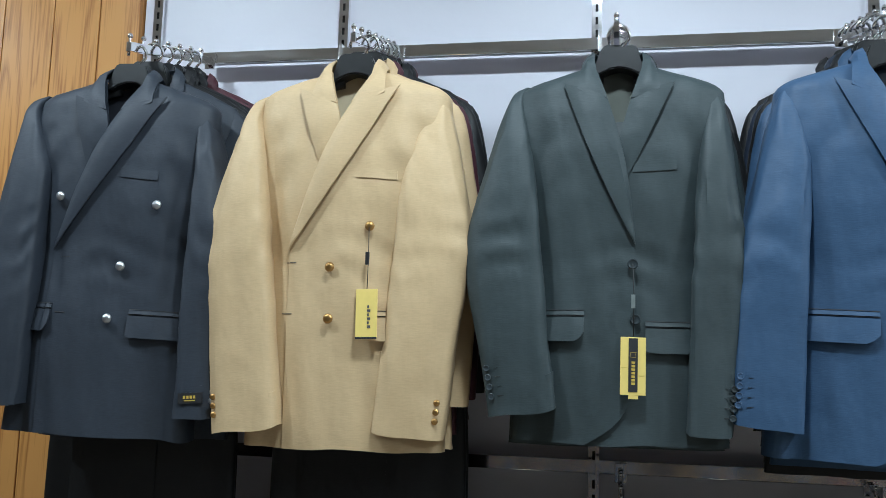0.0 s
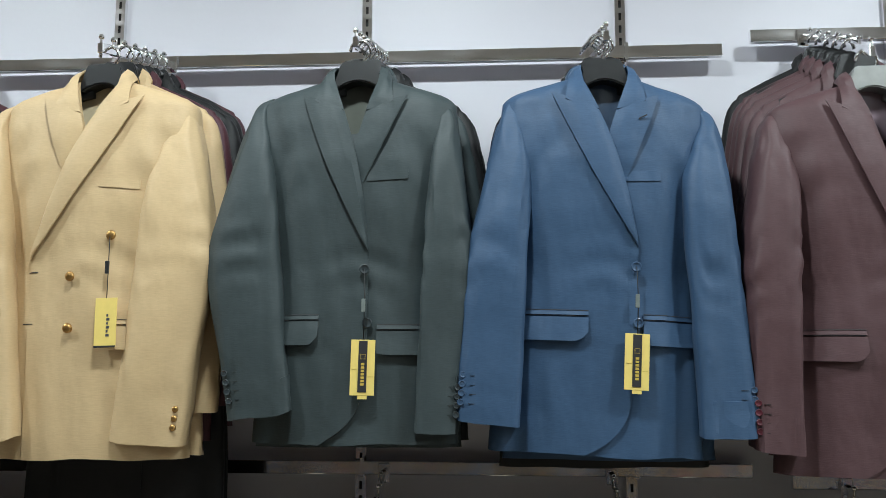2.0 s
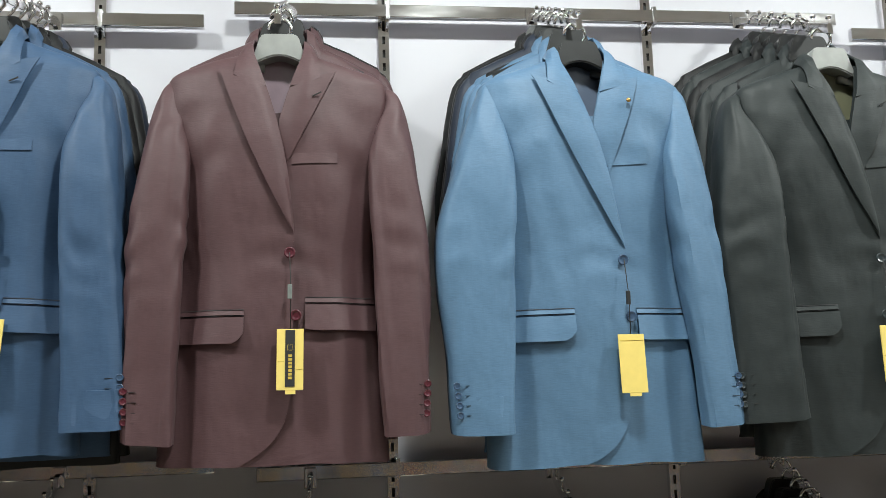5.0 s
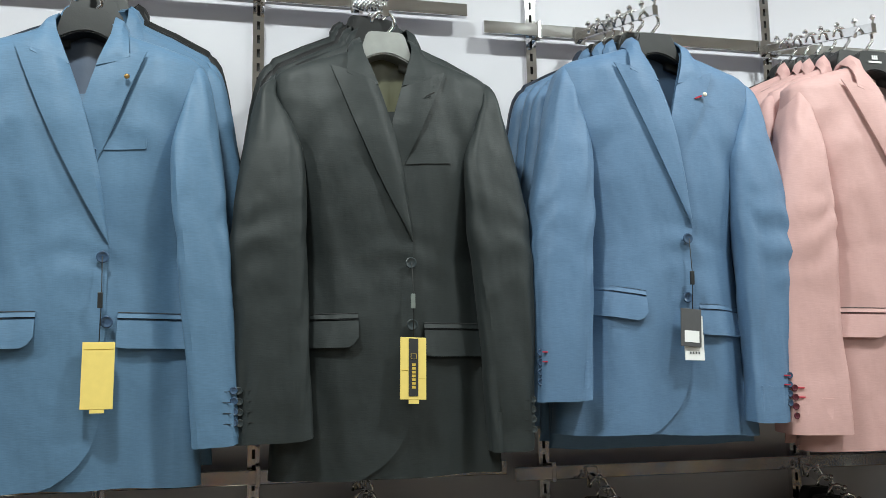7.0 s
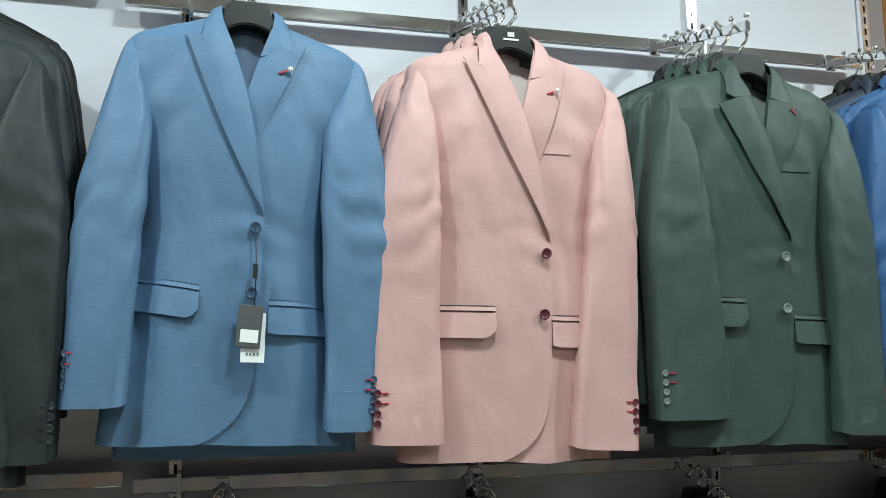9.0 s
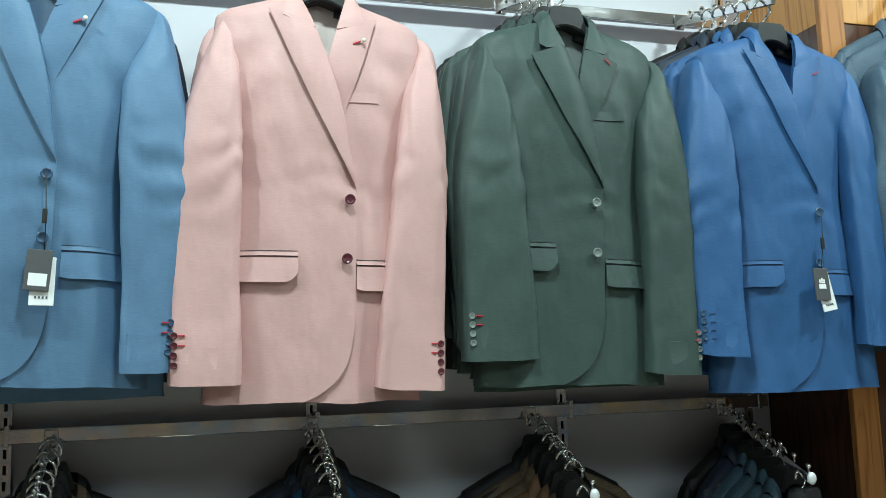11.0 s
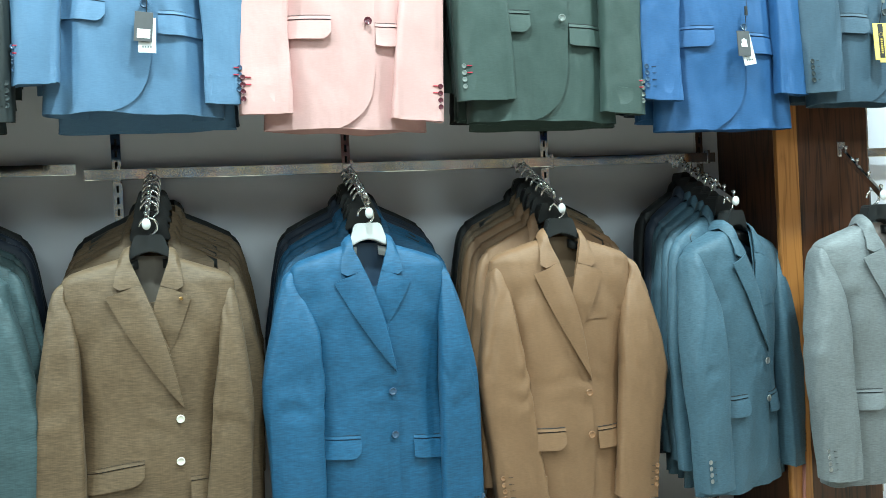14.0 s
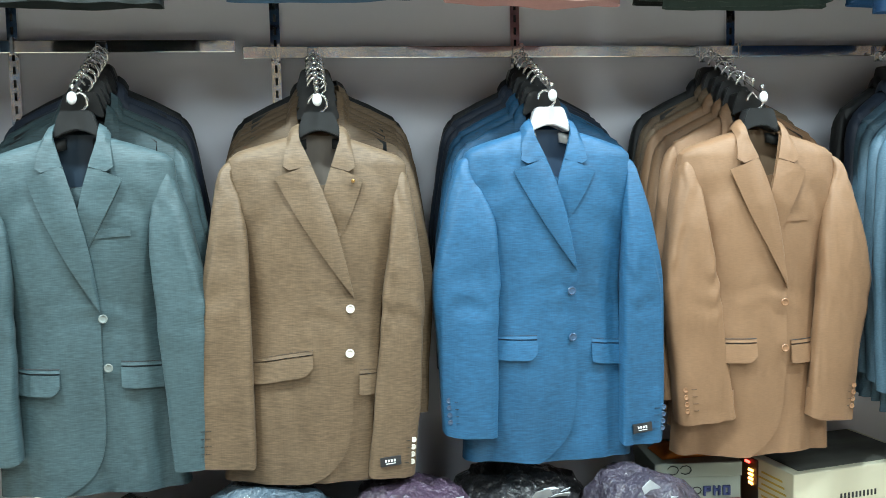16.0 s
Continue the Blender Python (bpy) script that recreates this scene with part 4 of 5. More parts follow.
BLK, GRY, WHT = MAT["black_plastic"], MAT["grey_plastic"], MAT["white_plastic"]
BUT_BLUE = mottled("blue_button", (0.05, 0.09, 0.16, 1), 0.2, 0, (120, 120, 120), 0.3)
BUT_DARK = mottled("dark_button", (0.04, 0.05, 0.055, 1), 0.2, 0, (120, 120, 120), 0.3)
BUT_TAN = mottled("horn_button", srgb(140, 104, 76), 0.25, 0, (120, 120, 120), 0.3)
TOP, BOT = "suits on the upper rail", "suits on the lower rail"
UPPER = [
    dict(x=-1.075, z=2.222, seed=1, db=True, cloth=NAVY_DB, lining=satin("ink", 40, 42, 50), label="navy-black double-breasted suit jacket with silver buttons", button="silver_button", long=(2, 3), behind=(NAVY_DB, BLACK, BLACK, BLACK, MAROON), cuff="gold", turn=4, roll=2, left=dict(sx=0.238, sz=-0.060), right=dict(sx=0.205, sz=-0.079, cr=0.185, ci=(0.200, -0.750), co=(0.285, -0.743), el=0.285), flaps=(-0.100, -0.541, 0.074, -0.545), length=0.804, buttons=((-0.108, -0.294), (0.118, -0.306), (0.046, -0.441), (0.032, -0.554)), holes=((-0.098, -0.424), (-0.092, -0.545))),
    dict(x=-0.547, z=2.226, seed=2, db=True, cloth=TAN, lining=satin("cream", 206, 192, 160), label="tan double-breasted suit jacket with brass buttons and yellow tag", button="brass", long=(3, 4), behind=(TAN, MAROON, BLACK, BLACK, MAROON), hidden_flap=-1, tag="slim", breast=-0.236, tag_turn=-2, left=dict(sx=0.238, sz=-0.068, cr=0.180, ci=(0.118, -0.765), co=(0.271, -0.790), el=0.305), right=dict(sx=0.208, sz=-0.074, cr=0.123, ci=(0.078, -0.769), co=(0.212, -0.783), el=0.263), length=0.811, buttons=((0.061, -0.361), (-0.020, -0.445), (-0.019, -0.550)), tag_at=(0.062, -0.490), holes=((-0.122, -0.434), (-0.128, -0.540))),
    dict(x=0.008, z=2.220, seed=3, cloth=CHARCOAL, lining=satin("sage", 96, 100, 92), label="charcoal suit jacket with a yellow swing tag", button=BUT_DARK, behind=(CHARCOAL, BLACK, CHARCOAL, BLACK, BLACK), tag="yellow", hanger=BLK, tag_turn=1, left=dict(sx=0.224, sz=-0.058, cr=0.166, ci=(0.116, -0.705), co=(0.247, -0.727), el=0.304), right=dict(sx=0.205, sz=-0.066, ci=(0.125, -0.744), co=(0.214, -0.747), el=0.241), flaps=(-0.064, -0.531, 0.052, -0.550), edge=0.033, brk=-0.381, length=0.771, buttons=((0.028, -0.428), (0.033, -0.534)), tag_at=(0.029, -0.568)),
    dict(x=0.522, z=2.212, seed=4, cloth=NAVY, lining=satin("dusk", 62, 80, 104), label="ink-blue suit jacket with a yellow swing tag", button=BUT_BLUE, mid=(2, 3), behind=(NAVY, BLACK, BLACK, MIDNIGHT, BLACK), tag="yellow", hole="dark", tag_turn=1, roll=2.5, left=dict(sx=0.205, sz=-0.058, cr=0.141, ci=(0.150, -0.733), co=(0.275, -0.724), el=0.264), right=dict(sx=0.230, sz=-0.078, cr=0.157, ci=(0.198, -0.737), co=(0.307, -0.728), el=0.273), flaps=(-0.024, -0.518, 0.083, -0.521), edge=0.070, brk=-0.366, length=0.783, buttons=((0.066, -0.416), (0.072, -0.525)), tag_at=(0.070, -0.546)),
    dict(x=1.060, z=2.186, seed=5, cloth=BURGUNDY, lining=satin("mauve", 150, 130, 140), label="burgundy suit jacket with a yellow swing tag", button="plum_button", behind=(BURGUNDY, BURGUNDY, BURGUNDY, BURGUNDY, BLACK), tag="yellow", hanger=GRY, hole="dark", roll=1, left=dict(sx=0.222, sz=-0.073, cr=0.155, ci=(0.176, -0.753), co=(0.261, -0.743), el=0.271), right=dict(sx=0.238, sz=-0.079, cr=0.169, ci=(0.198, -0.743), co=(0.283, -0.737), el=0.285), flaps=(-0.053, -0.530, 0.055, -0.506), edge=0.034, brk=-0.367, length=0.793, buttons=((0.027, -0.413), (0.039, -0.526)), tag_at=(0.030, -0.552)),
    dict(x=1.655, z=2.182, seed=6, cloth=BLUE, lining=satin("slate", 92, 104, 124), label="steel-blue suit jacket with a plain yellow tag", button=BUT_BLUE, behind=(BLUE, BLUE, MIDNIGHT, BLACK, BLACK), tag="plain", pin="brass", left=dict(sx=0.210, sz=-0.058, cr=0.147, ci=(0.169, -0.745), co=(0.281, -0.746), el=0.304), right=dict(sx=0.214, sz=-0.065, cr=0.152, ci=(0.194, -0.748), co=(0.279, -0.741), el=0.250), flaps=(-0.051, -0.535, 0.074, -0.536), edge=0.056, brk=-0.398, length=0.813, buttons=((0.049, -0.431), (0.059, -0.539)), tag_at=(0.050, -0.573)),
    dict(x=2.192, z=2.176, seed=7, cloth=DARK, lining=satin("olive", 112, 112, 90), label="black-grey suit jacket with a yellow swing tag", button=BUT_DARK, behind=(DARK, DARK, BLACK, DARK, BLACK), tag="yellow", hanger=GRY, hole="dark", tag_turn=2, left=dict(sx=0.238, sz=-0.079, cr=0.154, ci=(0.140, -0.730), co=(0.277, -0.740), el=0.285), right=dict(sx=0.219, sz=-0.063, cr=0.143, ci=(0.179, -0.765), co=(0.264, -0.762), el=0.274), flaps=(-0.061, -0.532, 0.059, -0.549), edge=0.038, brk=-0.381, length=0.806, buttons=((0.033, -0.430), (0.034, -0.540)), tag_at=(0.034, -0.563)),
    dict(x=2.754, z=2.214, seed=8, cloth=LIGHT, lining=satin("haze", 88, 112, 142), label="sky-blue suit jacket with dark and white tags", button=BUT_BLUE, behind=(LIGHT, LIGHT, MIDNIGHT, LIGHT, MIDNIGHT), tag="grey", pin="pearl", red=True, slant=(0.14, 0.0), roll=2, left=dict(sx=0.215, sz=-0.058, cr=0.156, ci=(0.166, -0.719), co=(0.275, -0.728), el=0.276), right=dict(sx=0.225, sz=-0.063, cr=0.144, ci=(0.169, -0.760), co=(0.254, -0.757), el=0.284), flaps=(-0.059, -0.513, 0.060, -0.550), edge=0.044, brk=-0.381, length=0.788, buttons=((0.030, -0.413), (0.029, -0.527)), tag_at=(0.035, -0.562)),
    dict(x=3.270, z=2.210, seed=9, cloth=PINK, lining=satin("rose", 214, 200, 196), label="dusty-pink suit jacket with plum buttons", button="plum_button", behind=(PINK, PINK, PINK, PINK, BLACK), pin="pearl", red=True, roll=1.5, left=dict(sx=0.205, sz=-0.067, cr=0.155, ci=(0.144, -0.792), co=(0.275, -0.794), el=0.285), right=dict(sx=0.238, sz=-0.079, cr=0.162, ci=(0.108, -0.801), co=(0.245, -0.808), el=0.260), flaps=(-0.045, -0.558, 0.069, -0.571), edge=0.067, brk=-0.407, length=0.830, buttons=((0.053, -0.442), (0.048, -0.558))),
    dict(x=3.812, z=2.200, seed=10, cloth=GREEN, lining=satin("spot", 130, 138, 136), label="bottle-green suit jacket with pale buttons", button="clear", behind=(GREEN, GREEN, GREEN, GREEN, BLACK), hole="red", red=True, peak=False, hole_turn=40, roll=1.5, left=dict(sx=0.205, sz=-0.062, cr=0.133, ci=(0.100, -0.750), co=(0.252, -0.757), el=0.262), right=dict(sx=0.238, sz=-0.079, cr=0.156, ci=(0.152, -0.781), co=(0.285, -0.786), el=0.285), flaps=(-0.054, -0.527, 0.059, -0.557), edge=0.055, brk=-0.384, length=0.808, buttons=((0.034, -0.428), (0.033, -0.534))),
    dict(x=4.345, z=2.206, seed=11, cloth=ROYAL, lining=satin("royal", 50, 84, 140), label="royal-blue suit jacket with dark and white tags", button=BUT_BLUE, behind=(ROYAL, ROYAL, MIDNIGHT, MIDNIGHT, BLACK), hole="red", tag="grey", tag_turn=-10, brk=-0.395, left=dict(ci=(0.162, -0.766), co=(0.275, -0.753), el=0.285), flaps=(-0.052, -0.566, 0.040, -0.586), length=0.843, buttons=((0.040, -0.446), (0.034, -0.561)), tag_at=(0.030, -0.586)),
    dict(x=4.828, z=2.206, seed=12, y=1.80, cloth=SLATE, lining=satin("slate", 92, 104, 124), label="slate suit jacket with a yellow swing tag", button=BUT_DARK, behind=(SLATE, SLATE), tag="yellow", slant=(0.14, 0.0), brk=-0.390, buttons=((-0.004, -0.408), (-0.003, -0.522)), tag_at=(-0.030, -0.556)),
]
LOWER = [
    dict(x=-1.05, z=1.12, seed=21, cloth=BLACK, lining=satin("ink", 40, 42, 50), label="black suit jacket on the lower rail", behind=(BLACK, BLACK, BLACK)),
    dict(x=-0.53, z=1.12, seed=22, cloth=BLACK, lining=satin("ink", 40, 42, 50), label="black suit jacket on the lower rail", behind=(BLACK, BLACK, BLACK)),
    dict(x=0.02, z=1.12, seed=23, cloth=BLACK, lining=satin("ink", 40, 42, 50), label="black suit jacket on the lower rail", behind=(BLACK, MIDNIGHT, BLACK)),
    dict(x=0.56, z=1.11, seed=24, cloth=BLACK, lining=satin("ink", 40, 42, 50), label="black suit jacket on the lower rail", behind=(BLACK, BLACK, BLACK)),
    dict(x=1.10, z=1.11, seed=25, cloth=BLACK, lining=satin("ink", 40, 42, 50), label="black suit jacket on the lower rail", behind=(BLACK, BLACK, BLACK)),
    dict(x=1.65, z=1.11, seed=26, cloth=MIDNIGHT, lining=satin("ink", 40, 42, 50), label="midnight-blue suit jacket on the lower rail", behind=(MIDNIGHT, BLACK, BLACK)),
    dict(x=2.195, z=1.105, seed=13, cloth=TEAL, lining=satin("night", 38, 52, 66), label="teal-grey tweed suit jacket with pale buttons", button="clear", behind=(TEAL, TEAL, TEAL, MIDNIGHT, MIDNIGHT, BLACK), peak=False, slant=(0.0, -0.1), right=dict(sx=0.205, sz=-0.079, cr=0.148, ci=(0.182, -0.784), co=(0.267, -0.787), el=0.277), flaps=(-0.053, -0.550, 0.077, -0.552), edge=0.037, brk=-0.402, length=0.834, buttons=((0.043, -0.429), (0.050, -0.541))),
    dict(x=2.738, z=1.095, seed=14, cloth=BROWN, lining=satin("taupe", 110, 102, 94), label="brown tweed suit jacket with pearl buttons", button="pearl", behind=(BROWN, BROWN, BROWN, BROWN, BROWN, BLACK), peak=False, slant=(-0.17, 0.0), pin="brass", cuff="white", roll=2.5, left=dict(sx=0.233, sz=-0.079, cr=0.164, ci=(0.141, -0.790), co=(0.284, -0.787), el=0.269), right=dict(sx=0.213, sz=-0.079, cr=0.169, ci=(0.123, -0.819), co=(0.239, -0.823), el=0.255), flaps=(-0.011, -0.556, 0.099, -0.577), edge=0.084, brk=-0.383, length=0.835, buttons=((0.075, -0.417), (0.075, -0.521))),
    dict(x=3.298, z=1.100, seed=15, cloth=AZURE, lining=satin("dusk", 62, 80, 104), label="azure tweed suit jacket with matching buttons", button=BUT_BLUE, behind=(AZURE, AZURE, AZURE, MIDNIGHT, MIDNIGHT, BLACK), peak=False, hanger=WHT, cuff="white", slant=(0, -0.12), roll=1, left=dict(sx=0.233, sz=-0.079, cr=0.143, ci=(0.136, -0.757), co=(0.270, -0.750), el=0.294), right=dict(sx=0.226, sz=-0.079, cr=0.181, ci=(0.177, -0.793), co=(0.286, -0.790), el=0.285), flaps=(-0.047, -0.524, 0.099, -0.550), edge=0.058, brk=-0.348, length=0.830, buttons=((0.044, -0.406), (0.046, -0.520))),
    dict(x=3.850, z=1.090, seed=16, cloth=CAMEL, lining=satin("umber", 112, 92, 72), label="camel suit jacket with matching buttons", button=BUT_TAN, behind=(CAMEL, CAMEL, CAMEL, BROWN, BROWN, BLACK), peak=False, roll=1, left=dict(sx=0.211, sz=-0.079, cr=0.148, ci=(0.079, -0.738), co=(0.215, -0.758), el=0.255), right=dict(sx=0.238, sz=-0.079, cr=0.165, ci=(0.125, -0.747), co=(0.263, -0.766), el=0.305), flaps=(-0.030, -0.551, 0.074, -0.562), edge=0.058, brk=-0.405, length=0.845, buttons=((0.046, -0.448), (0.048, -0.565))),
    dict(x=4.400, z=1.090, seed=17, cloth=STEEL, lining=satin("haze", 88, 112, 142), label="steel-blue marl suit jacket hung slightly turned", button="silver_button", behind=(STEEL, STEEL, STEEL, STEEL, MIDNIGHT, BLACK), peak=False, turn=24),
    dict(x=4.825, z=1.085, seed=18, y=1.80, cloth=GREY, lining=satin("rose", 214, 200, 196), label="pale grey marl suit jacket with silver buttons", button="silver_button", behind=(), peak=False),
]
rnd = random.Random(5)
for specs, rails, ytip, yfront, group in ((UPPER, UP, 1.790, 1.835, TOP), (LOWER, LOW, 1.860, 1.905, BOT)):
    for s in specs:
        zb = next((z for a, b, z in rails if a - 0.1 < s["x"] < b + 0.05), rails[-1][2])
        yf = s.get("y", yfront)
        s.update(y=yf, group=group)
        drop = 0.080
        if group is TOP:
            drop = (2.244 if 0.93 < s["x"] < 2.47 else 2.290) - s["z"]
        zt = s["z"] + drop
        off = yf - yfront
        top = arm(s["x"] + rnd.uniform(-0.006, 0.006), zb, zt, ytip + off, *((4, 1.928) if yf < yfront - 0.02 else ()))
        suit_front(s)
        for k in range(len(s["behind"]) + 1):
            y = yf + (0.050 if group is TOP else 0.040) * k + (0.022 if k else 0)
            z = top(y) - drop if k else s["z"]
            hm = s.get("hanger", BLK) if k == 0 else BLK
            tn = s.get("turn", 0) + (rnd.uniform(-5, 5) if k else 0)
            up = 0.020 if group is BOT else 0.0
            hanger((s["x"], y, z + up), tn, hm, round(drop + 0.006 - up, 3), "hangers", "moulded plastic hanger with a chrome hook" if hm is BLK else "pale moulded plastic hanger with a chrome hook", up, k == 0 and s["cloth"] in (PINK, SLATE))
            if k:
                colour = s["behind"][k - 1]
                var = 4 if k in s.get("long", ()) else 3 if k in s.get("mid", ()) else rnd.randrange(3)
                suit_behind((s["x"] + rnd.uniform(-0.008, 0.012), y, z), tn, colour, var, group, colour.name.replace("_", " ") + " suit jacket hung behind others")


# ---- clutter on the floor under the lower rail ----
MAT["cream_metal"] = mottled("cream_enamel", srgb(212, 208, 184), 0.4, 0, (9, 9, 9), 0.08, 0.06, 120, 0.08)
MAT["dusty_top"] = mottled("dusty_grey_enamel", srgb(84, 84, 78), 0.8, 0, (6, 12, 12), 0.75)
MAT["carton"] = mottled("grey_carton", srgb(150, 156, 146), 0.8, 0, (10, 10, 10), 0.12, 0.1, 80)
MAT["orange"] = mottled("orange_cloth", srgb(196, 110, 30), 0.8, 0, (60, 60, 60), 0.25)
MAT["blue_ink"] = mottled("blue_ink", srgb(50, 60, 110), 0.6, 0, (90, 90, 90), 0.2)
MAT["red_ink"] = mottled("red_ink", srgb(130, 70, 66), 0.6, 0, (90, 90, 90), 0.2)
MAT["pink_cable"] = mottled("pink_cable", srgb(190, 130, 120), 0.5)
for key, col, power in (("led_red", (1.0, 0.03, 0.02, 1), 6), ("led_amber", (1.0, 0.32, 0.05, 1), 6)):
    m, n, l, b = base_mat(key, (0.2, 0.02, 0.01, 1), 0.3)
    b.inputs["Emission Color"].default_value = col
    b.inputs["Emission Strength"].default_value = power
    MAT[key] = m


def film(name, colour):
    """Clear wrap over cloth: wet gloss and sharp creases."""
    m = mottled(name, colour, 0.5, 0, (14, 14, 14), 0.5, 1.0, 46)
    b = m.node_tree.nodes["Principled BSDF"]
    b.inputs["Coat Weight"].default_value = 1.0
    b.inputs["Coat Roughness"].default_value = 0.06
    bp = next(n for n in m.node_tree.nodes if n.type == "BUMP")
    bp.inputs["Distance"].default_value = 0.02
    m.node_tree.links.new(bp.outputs["Normal"], b.inputs["Coat Normal"])
    return m


unit = thing("voltage_stabiliser", (3.955, 1.885, 0.0), "cream metal voltage stabiliser with dusty top and glowing lamps", "stabiliser", turn=8)
part("case", box(0, 0, 0.0, 0.44, 0.30, 0.166, 0.004), MAT["cream_metal"], unit)
part("top_dust", box(0.03, 0.02, 0.1665, 0.42, 0.29, 0.1685), MAT["dusty_top"], unit, "dark dusty top")
# vents are dark blocks, the shade of their openings put into the colour
for r in range(2):
    for k in range(10):
        part("vent", box(0.150 + k * 0.0125, -0.0015, 0.080 - r * 0.042, 0.1555 + k * 0.0125, 0.002, 0.096 - r * 0.042), MAT["slot"], unit)
part("side_lug", box(0.441, 0.03, 0.05, 0.452, 0.06, 0.085, 0.003), MAT["white_plastic"], unit)
panel = part("lamp_panel", box(-0.0025, 0.15, 0.02, 0.001, 0.25, 0.160, 0.001), MAT["black_plastic"], unit, "dark panel with lit lamps")
part("red_lamp", box(-0.006, 0.185, 0.142, -0.002, 0.205, 0.148), MAT["led_red"], panel)
for k in range(4):
    part("amber_lamp", box(-0.006, 0.170, 0.121 - k * 0.0125, -0.002, 0.190, 0.1275 - k * 0.0125), MAT["led_amber"], panel)
for k in range(6):
    part("side_print", box(-0.0015, 0.030 + 0.008 * (k % 3), 0.045 + k * 0.017, 0.001, 0.150 - 0.015 * (k % 2), 0.050 + k * 0.017), MAT["gold_print"], unit)

carton = thing("cardboard_box", (3.610, 1.985, 0.0), "grey cardboard box with scribbled marks and blue print", "box", turn=-6)
part("carton_body", box(0, 0, 0.0, 0.235, 0.22, 0.182, 0.003), MAT["carton"], carton)
part("lid", box(-0.004, -0.006, 0.150, 0.237, 0.224, 0.190, 0.003), MAT["carton"], carton)
bm = bmesh.new()
for k, x in enumerate((0.130, 0.157, 0.184)):
    add_box(bm, x, -0.0075, 0.098, x + 0.006, -0.0005, 0.124)
    if k < 2:
        add_box(bm, x + 0.006, -0.0075, 0.110, x + 0.019, -0.0005, 0.116)
    if k == 2:
        add_box(bm, x + 0.006, -0.0075, 0.098, x + 0.019, -0.0005, 0.103)
    if k != 1:
        add_box(bm, x + 0.006, -0.0075, 0.119, x + 0.019, -0.0005, 0.124)
    add_box(bm, x + 0.014, -0.0075, 0.110 if k == 0 else 0.098, x + 0.020, -0.0005, 0.124)
part("blue_print", bm, MAT["blue_ink"], carton)
part("red_print", box(0.150, -0.0065, 0.082, 0.235, -0.0005, 0.088), MAT["red_ink"], carton)
part("red_print", box(0.175, -0.0065, 0.050, 0.230, -0.0005, 0.066), MAT["red_ink"], carton)
for cx, cz, r, y in ((0.045, 0.172, 0.012, -0.0075), (0.080, 0.172, 0.012, -0.0075), (0.075, 0.105, 0.016, -0.002), (0.112, 0.112, 0.010, -0.002), (0.070, 0.060, 0.020, -0.002)):
    path = [(cx + r * 1.3 * math.sin(a), y, cz + r * math.cos(a)) for a in (-1.2, -0.5, 0.2, 0.9, 1.6, 2.4, 3.2, 4.0)]
    link("scribble", mesh_from("scribble", *tube(path, 0.0014, 5)), MAT["thread_black"], carton)
cloth_ob = thing("folded_cloth", (3.64, 2.01, 0.1905), "orange folded cloth lying on the cardboard box", "cloth")
grid = [[Vector((0.17 * i / 7, 0.11 * j / 5, 0.020 + 0.010 * noise.noise(Vector((i * 0.7, j * 0.9, 2))) - 0.018 * (abs(i - 3.5) / 3.5) ** 3)) for i in range(8)] for j in range(6)]
v = [p for row in grid for p in row] + [Vector((p.x, p.y, 0.001)) for row in grid for p in row]
f = [(j * 8 + i, j * 8 + i + 1, j * 8 + i + 9, j * 8 + i + 8) for j in range(5) for i in range(7)]
rim = [i for i in range(8)] + [j * 8 + 7 for j in range(1, 6)] + [40 + i for i in range(6, -1, -1)] + [j * 8 for j in range(4, 0, -1)]
f += [(rim[k], rim[(k + 1) % len(rim)], 48 + rim[(k + 1) % len(rim)], 48 + rim[k]) for k in range(len(rim))]
f.append(tuple(48 + k for k in rim))
link("cloth_fold", mesh_from("cloth_fold", v, f), MAT["orange"], cloth_ob)


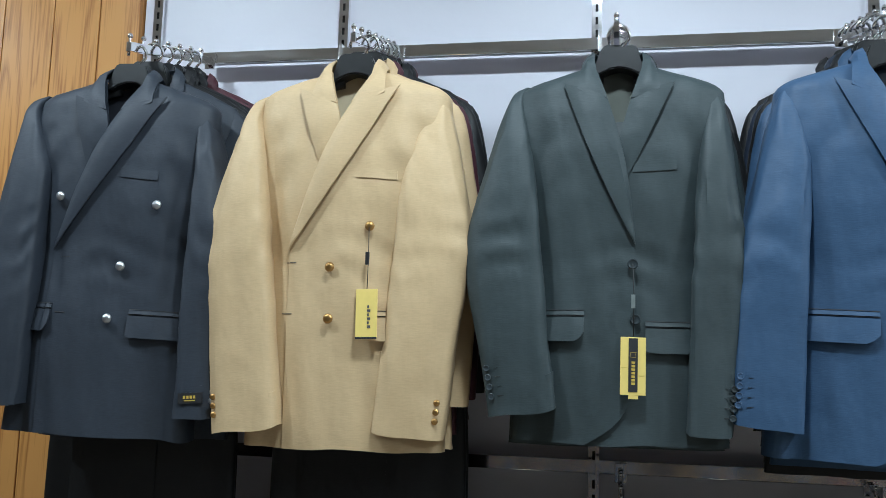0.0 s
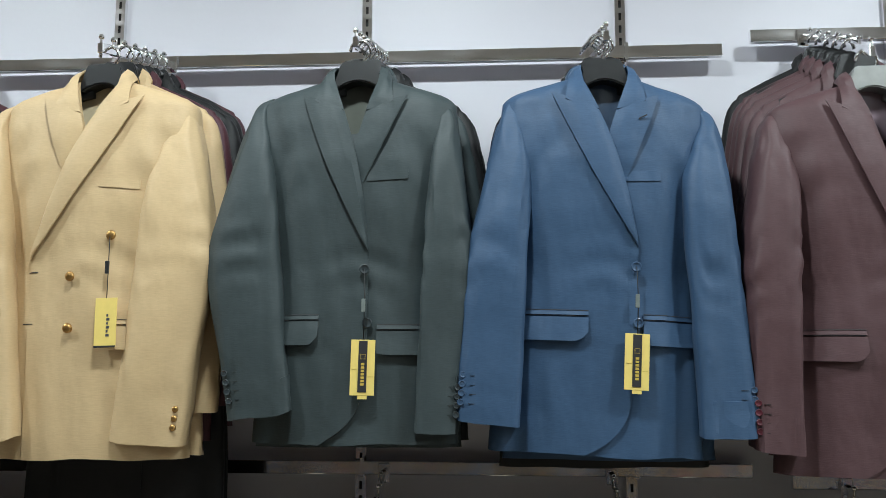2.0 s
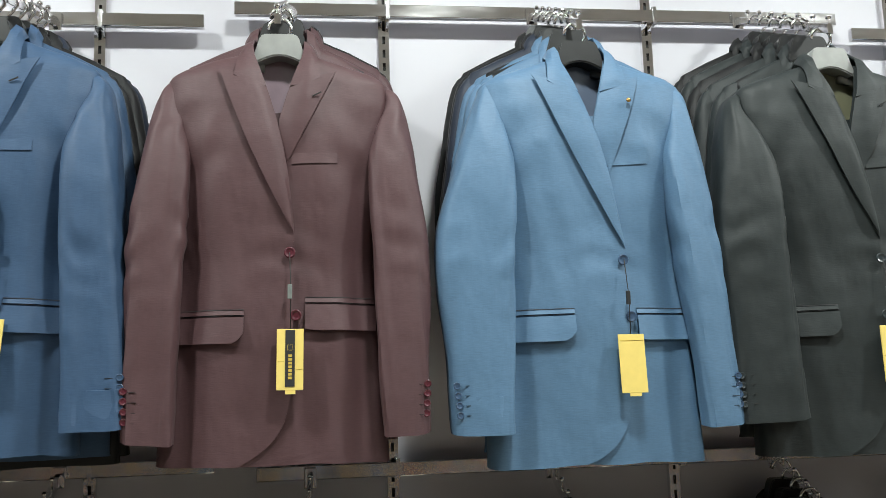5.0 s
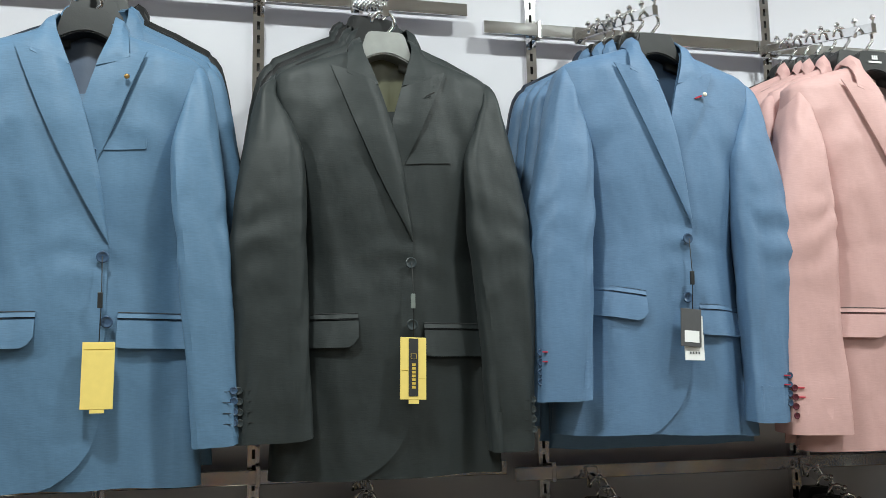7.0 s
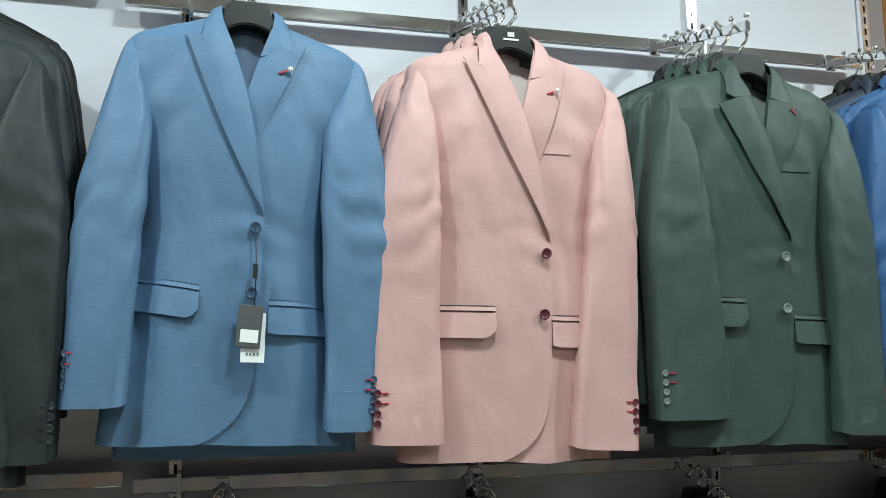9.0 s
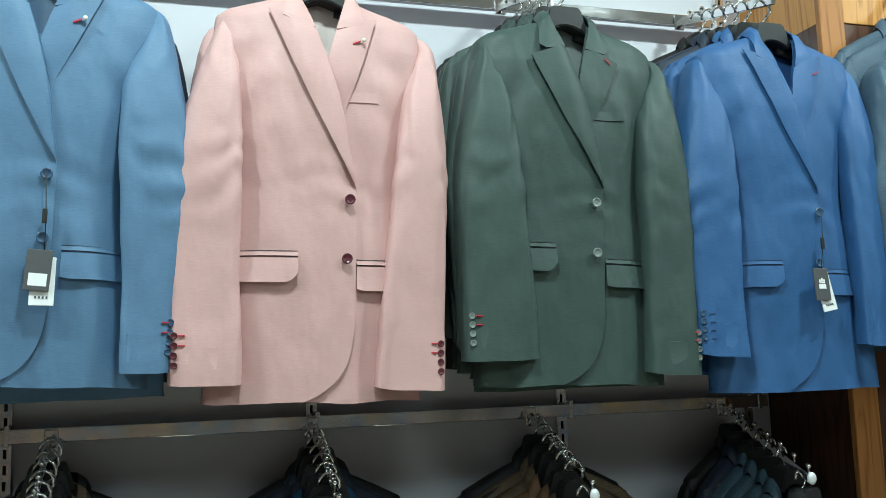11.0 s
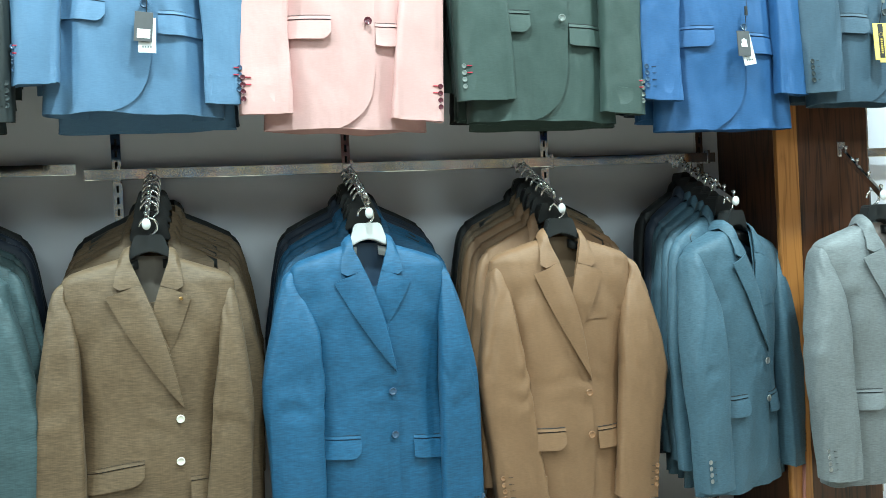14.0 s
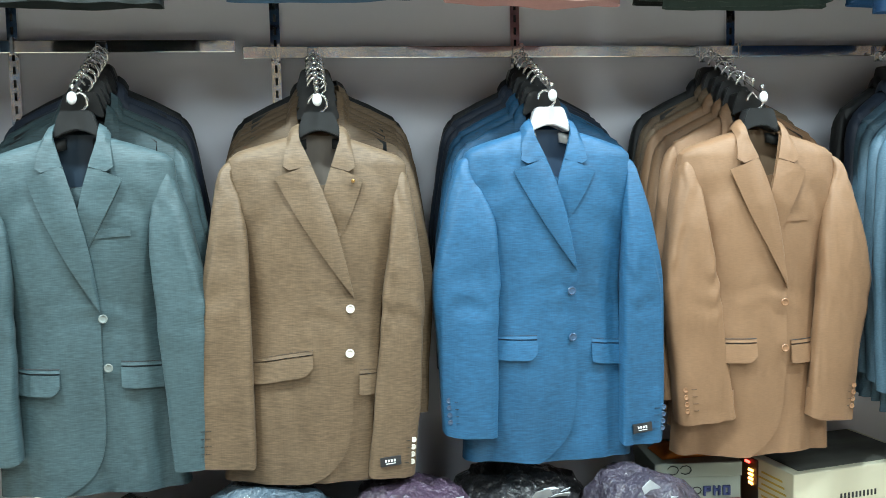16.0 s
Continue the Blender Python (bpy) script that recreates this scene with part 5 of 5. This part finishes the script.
def bag(x, y, rx, ry, h, seed, material, label, turn=0):
    """A slumped wrapped bundle: a mound with sharp pleats and a gathered end."""
    b = thing("plastic_bag", (x, y, 0.0), label, "plastic bag", "bags under the rail", turn=turn)
    verts, faces = [], []
    n, m = 44, 16
    for i in range(m + 1):
        ph = math.pi / 2 * i / m
        for j in range(n):
            a = 2 * math.pi * j / n
            d = Vector((math.cos(a), math.sin(a), 0))
            rr = 1 + 0.10 * noise.noise(Vector((d.x * 1.6, d.y * 1.6, seed)))
            q = Vector((rx * rr * math.cos(a) * math.cos(ph) ** 0.55, ry * rr * math.sin(a) * math.cos(ph) ** 0.55, h * math.sin(ph) ** 0.8))
            w = noise.ridged_multi_fractal(Vector((q.x * 9, q.y * 9, q.z * 9 + seed)), 1.0, 2.1, 4, 1.0, 2.0) - 1.0
            w = w * 0.020 + noise.noise(Vector((q.x * 34, q.y * 34, q.z * 34 + seed))) * 0.010
            nr = Vector((q.x / rx ** 2, q.y / ry ** 2, max(q.z, 0.01) / h ** 2)).normalized()
            q = q + nr * w
            verts.append((q.x, q.y, max(0.0, q.z)))
    for i in range(m):
        for j in range(n):
            j2 = (j + 1) % n
            faces.append((i * n + j, i * n + j2, (i + 1) * n + j2, (i + 1) * n + j))
    faces.append(tuple(range(n)))
    faces.append(tuple(m * n + j for j in range(n)))
    link("bag_film", crisp(mesh_from("bag_film", verts, faces), 24), material, b)
    v, f = [], []
    r2 = random.Random(seed)
    for k in range(4):
        a = r2.uniform(-2.6, -0.5)
        c0 = Vector((rx * 0.62 * math.cos(a), ry * 0.62 * math.sin(a), h * 0.80))
        o = len(v)
        e1, e2 = Vector((r2.uniform(-0.05, 0.05), r2.uniform(-0.03, 0.01), r2.uniform(0.02, 0.05))), Vector((r2.uniform(0.02, 0.06), r2.uniform(-0.02, 0.02), r2.uniform(-0.015, 0.02)))
        for s_, t_ in ((0, 0), (1, 0), (1.1, 0.6), (0.4, 1.0), (0, 0.7)):
            v.append(c0 + e1 * s_ + e2 * t_)
        f.append(tuple(range(o, o + 5)))
    me = mesh_from("film_corner", v, f, False)
    bm = bmesh.new()
    bm.from_mesh(me)
    bmesh.ops.solidify(bm, geom=bm.faces[:], thickness=0.0012)
    bm.to_mesh(me)
    bm.free()
    link("film_corner", me, MAT["white_film"], b, "crumpled clear film corners")
    return b


MAT["white_film"] = mottled("pale_film", (0.5, 0.53, 0.56, 1), 0.15, 0, (40, 40, 40), 0.4, 0.4, 60)
bag(2.24, 1.86, 0.22, 0.30, 0.20, 3, film("film_black", (0.012, 0.013, 0.016, 1)), "black plastic bag slumped on the floor")
bag(2.58, 1.84, 0.21, 0.24, 0.245, 4, film("film_blue", (0.05, 0.075, 0.10, 1)), "clear wrap over blue-grey cloth, crumpled and shiny")
bag(2.93, 1.86, 0.17, 0.24, 0.232, 5, film("film_plum", (0.05, 0.03, 0.055, 1)), "clear wrap over plum cloth, crumpled and shiny", 12)
bag(3.22, 1.96, 0.20, 0.22, 0.215, 6, film("film_black", (0.008, 0.008, 0.010, 1)), "black plastic bag slumped on the floor", -8)
bag(3.50, 1.80, 0.13, 0.20, 0.240, 7, film("film_violet", (0.035, 0.028, 0.045, 1)), "clear wrap over violet cloth, crumpled and shiny", 20)

cable = thing("power_cable", (0, 0, 0), "pale pink power cable trailing over the floor", "cable")
path = [(4.372, 1.93, 0.030), (4.40, 1.88, 0.012), (4.45, 1.85, 0.010), (4.50, 1.85, 0.014), (4.55, 1.86, 0.05), (4.585, 1.88, 0.10), (4.61, 1.90, 0.15), (4.63, 1.921, 0.22), (4.635, 1.921, 0.34)]
link("flex", mesh_from("flex", *tube(path, 0.005, 7)), MAT["pink_cable"], cable)
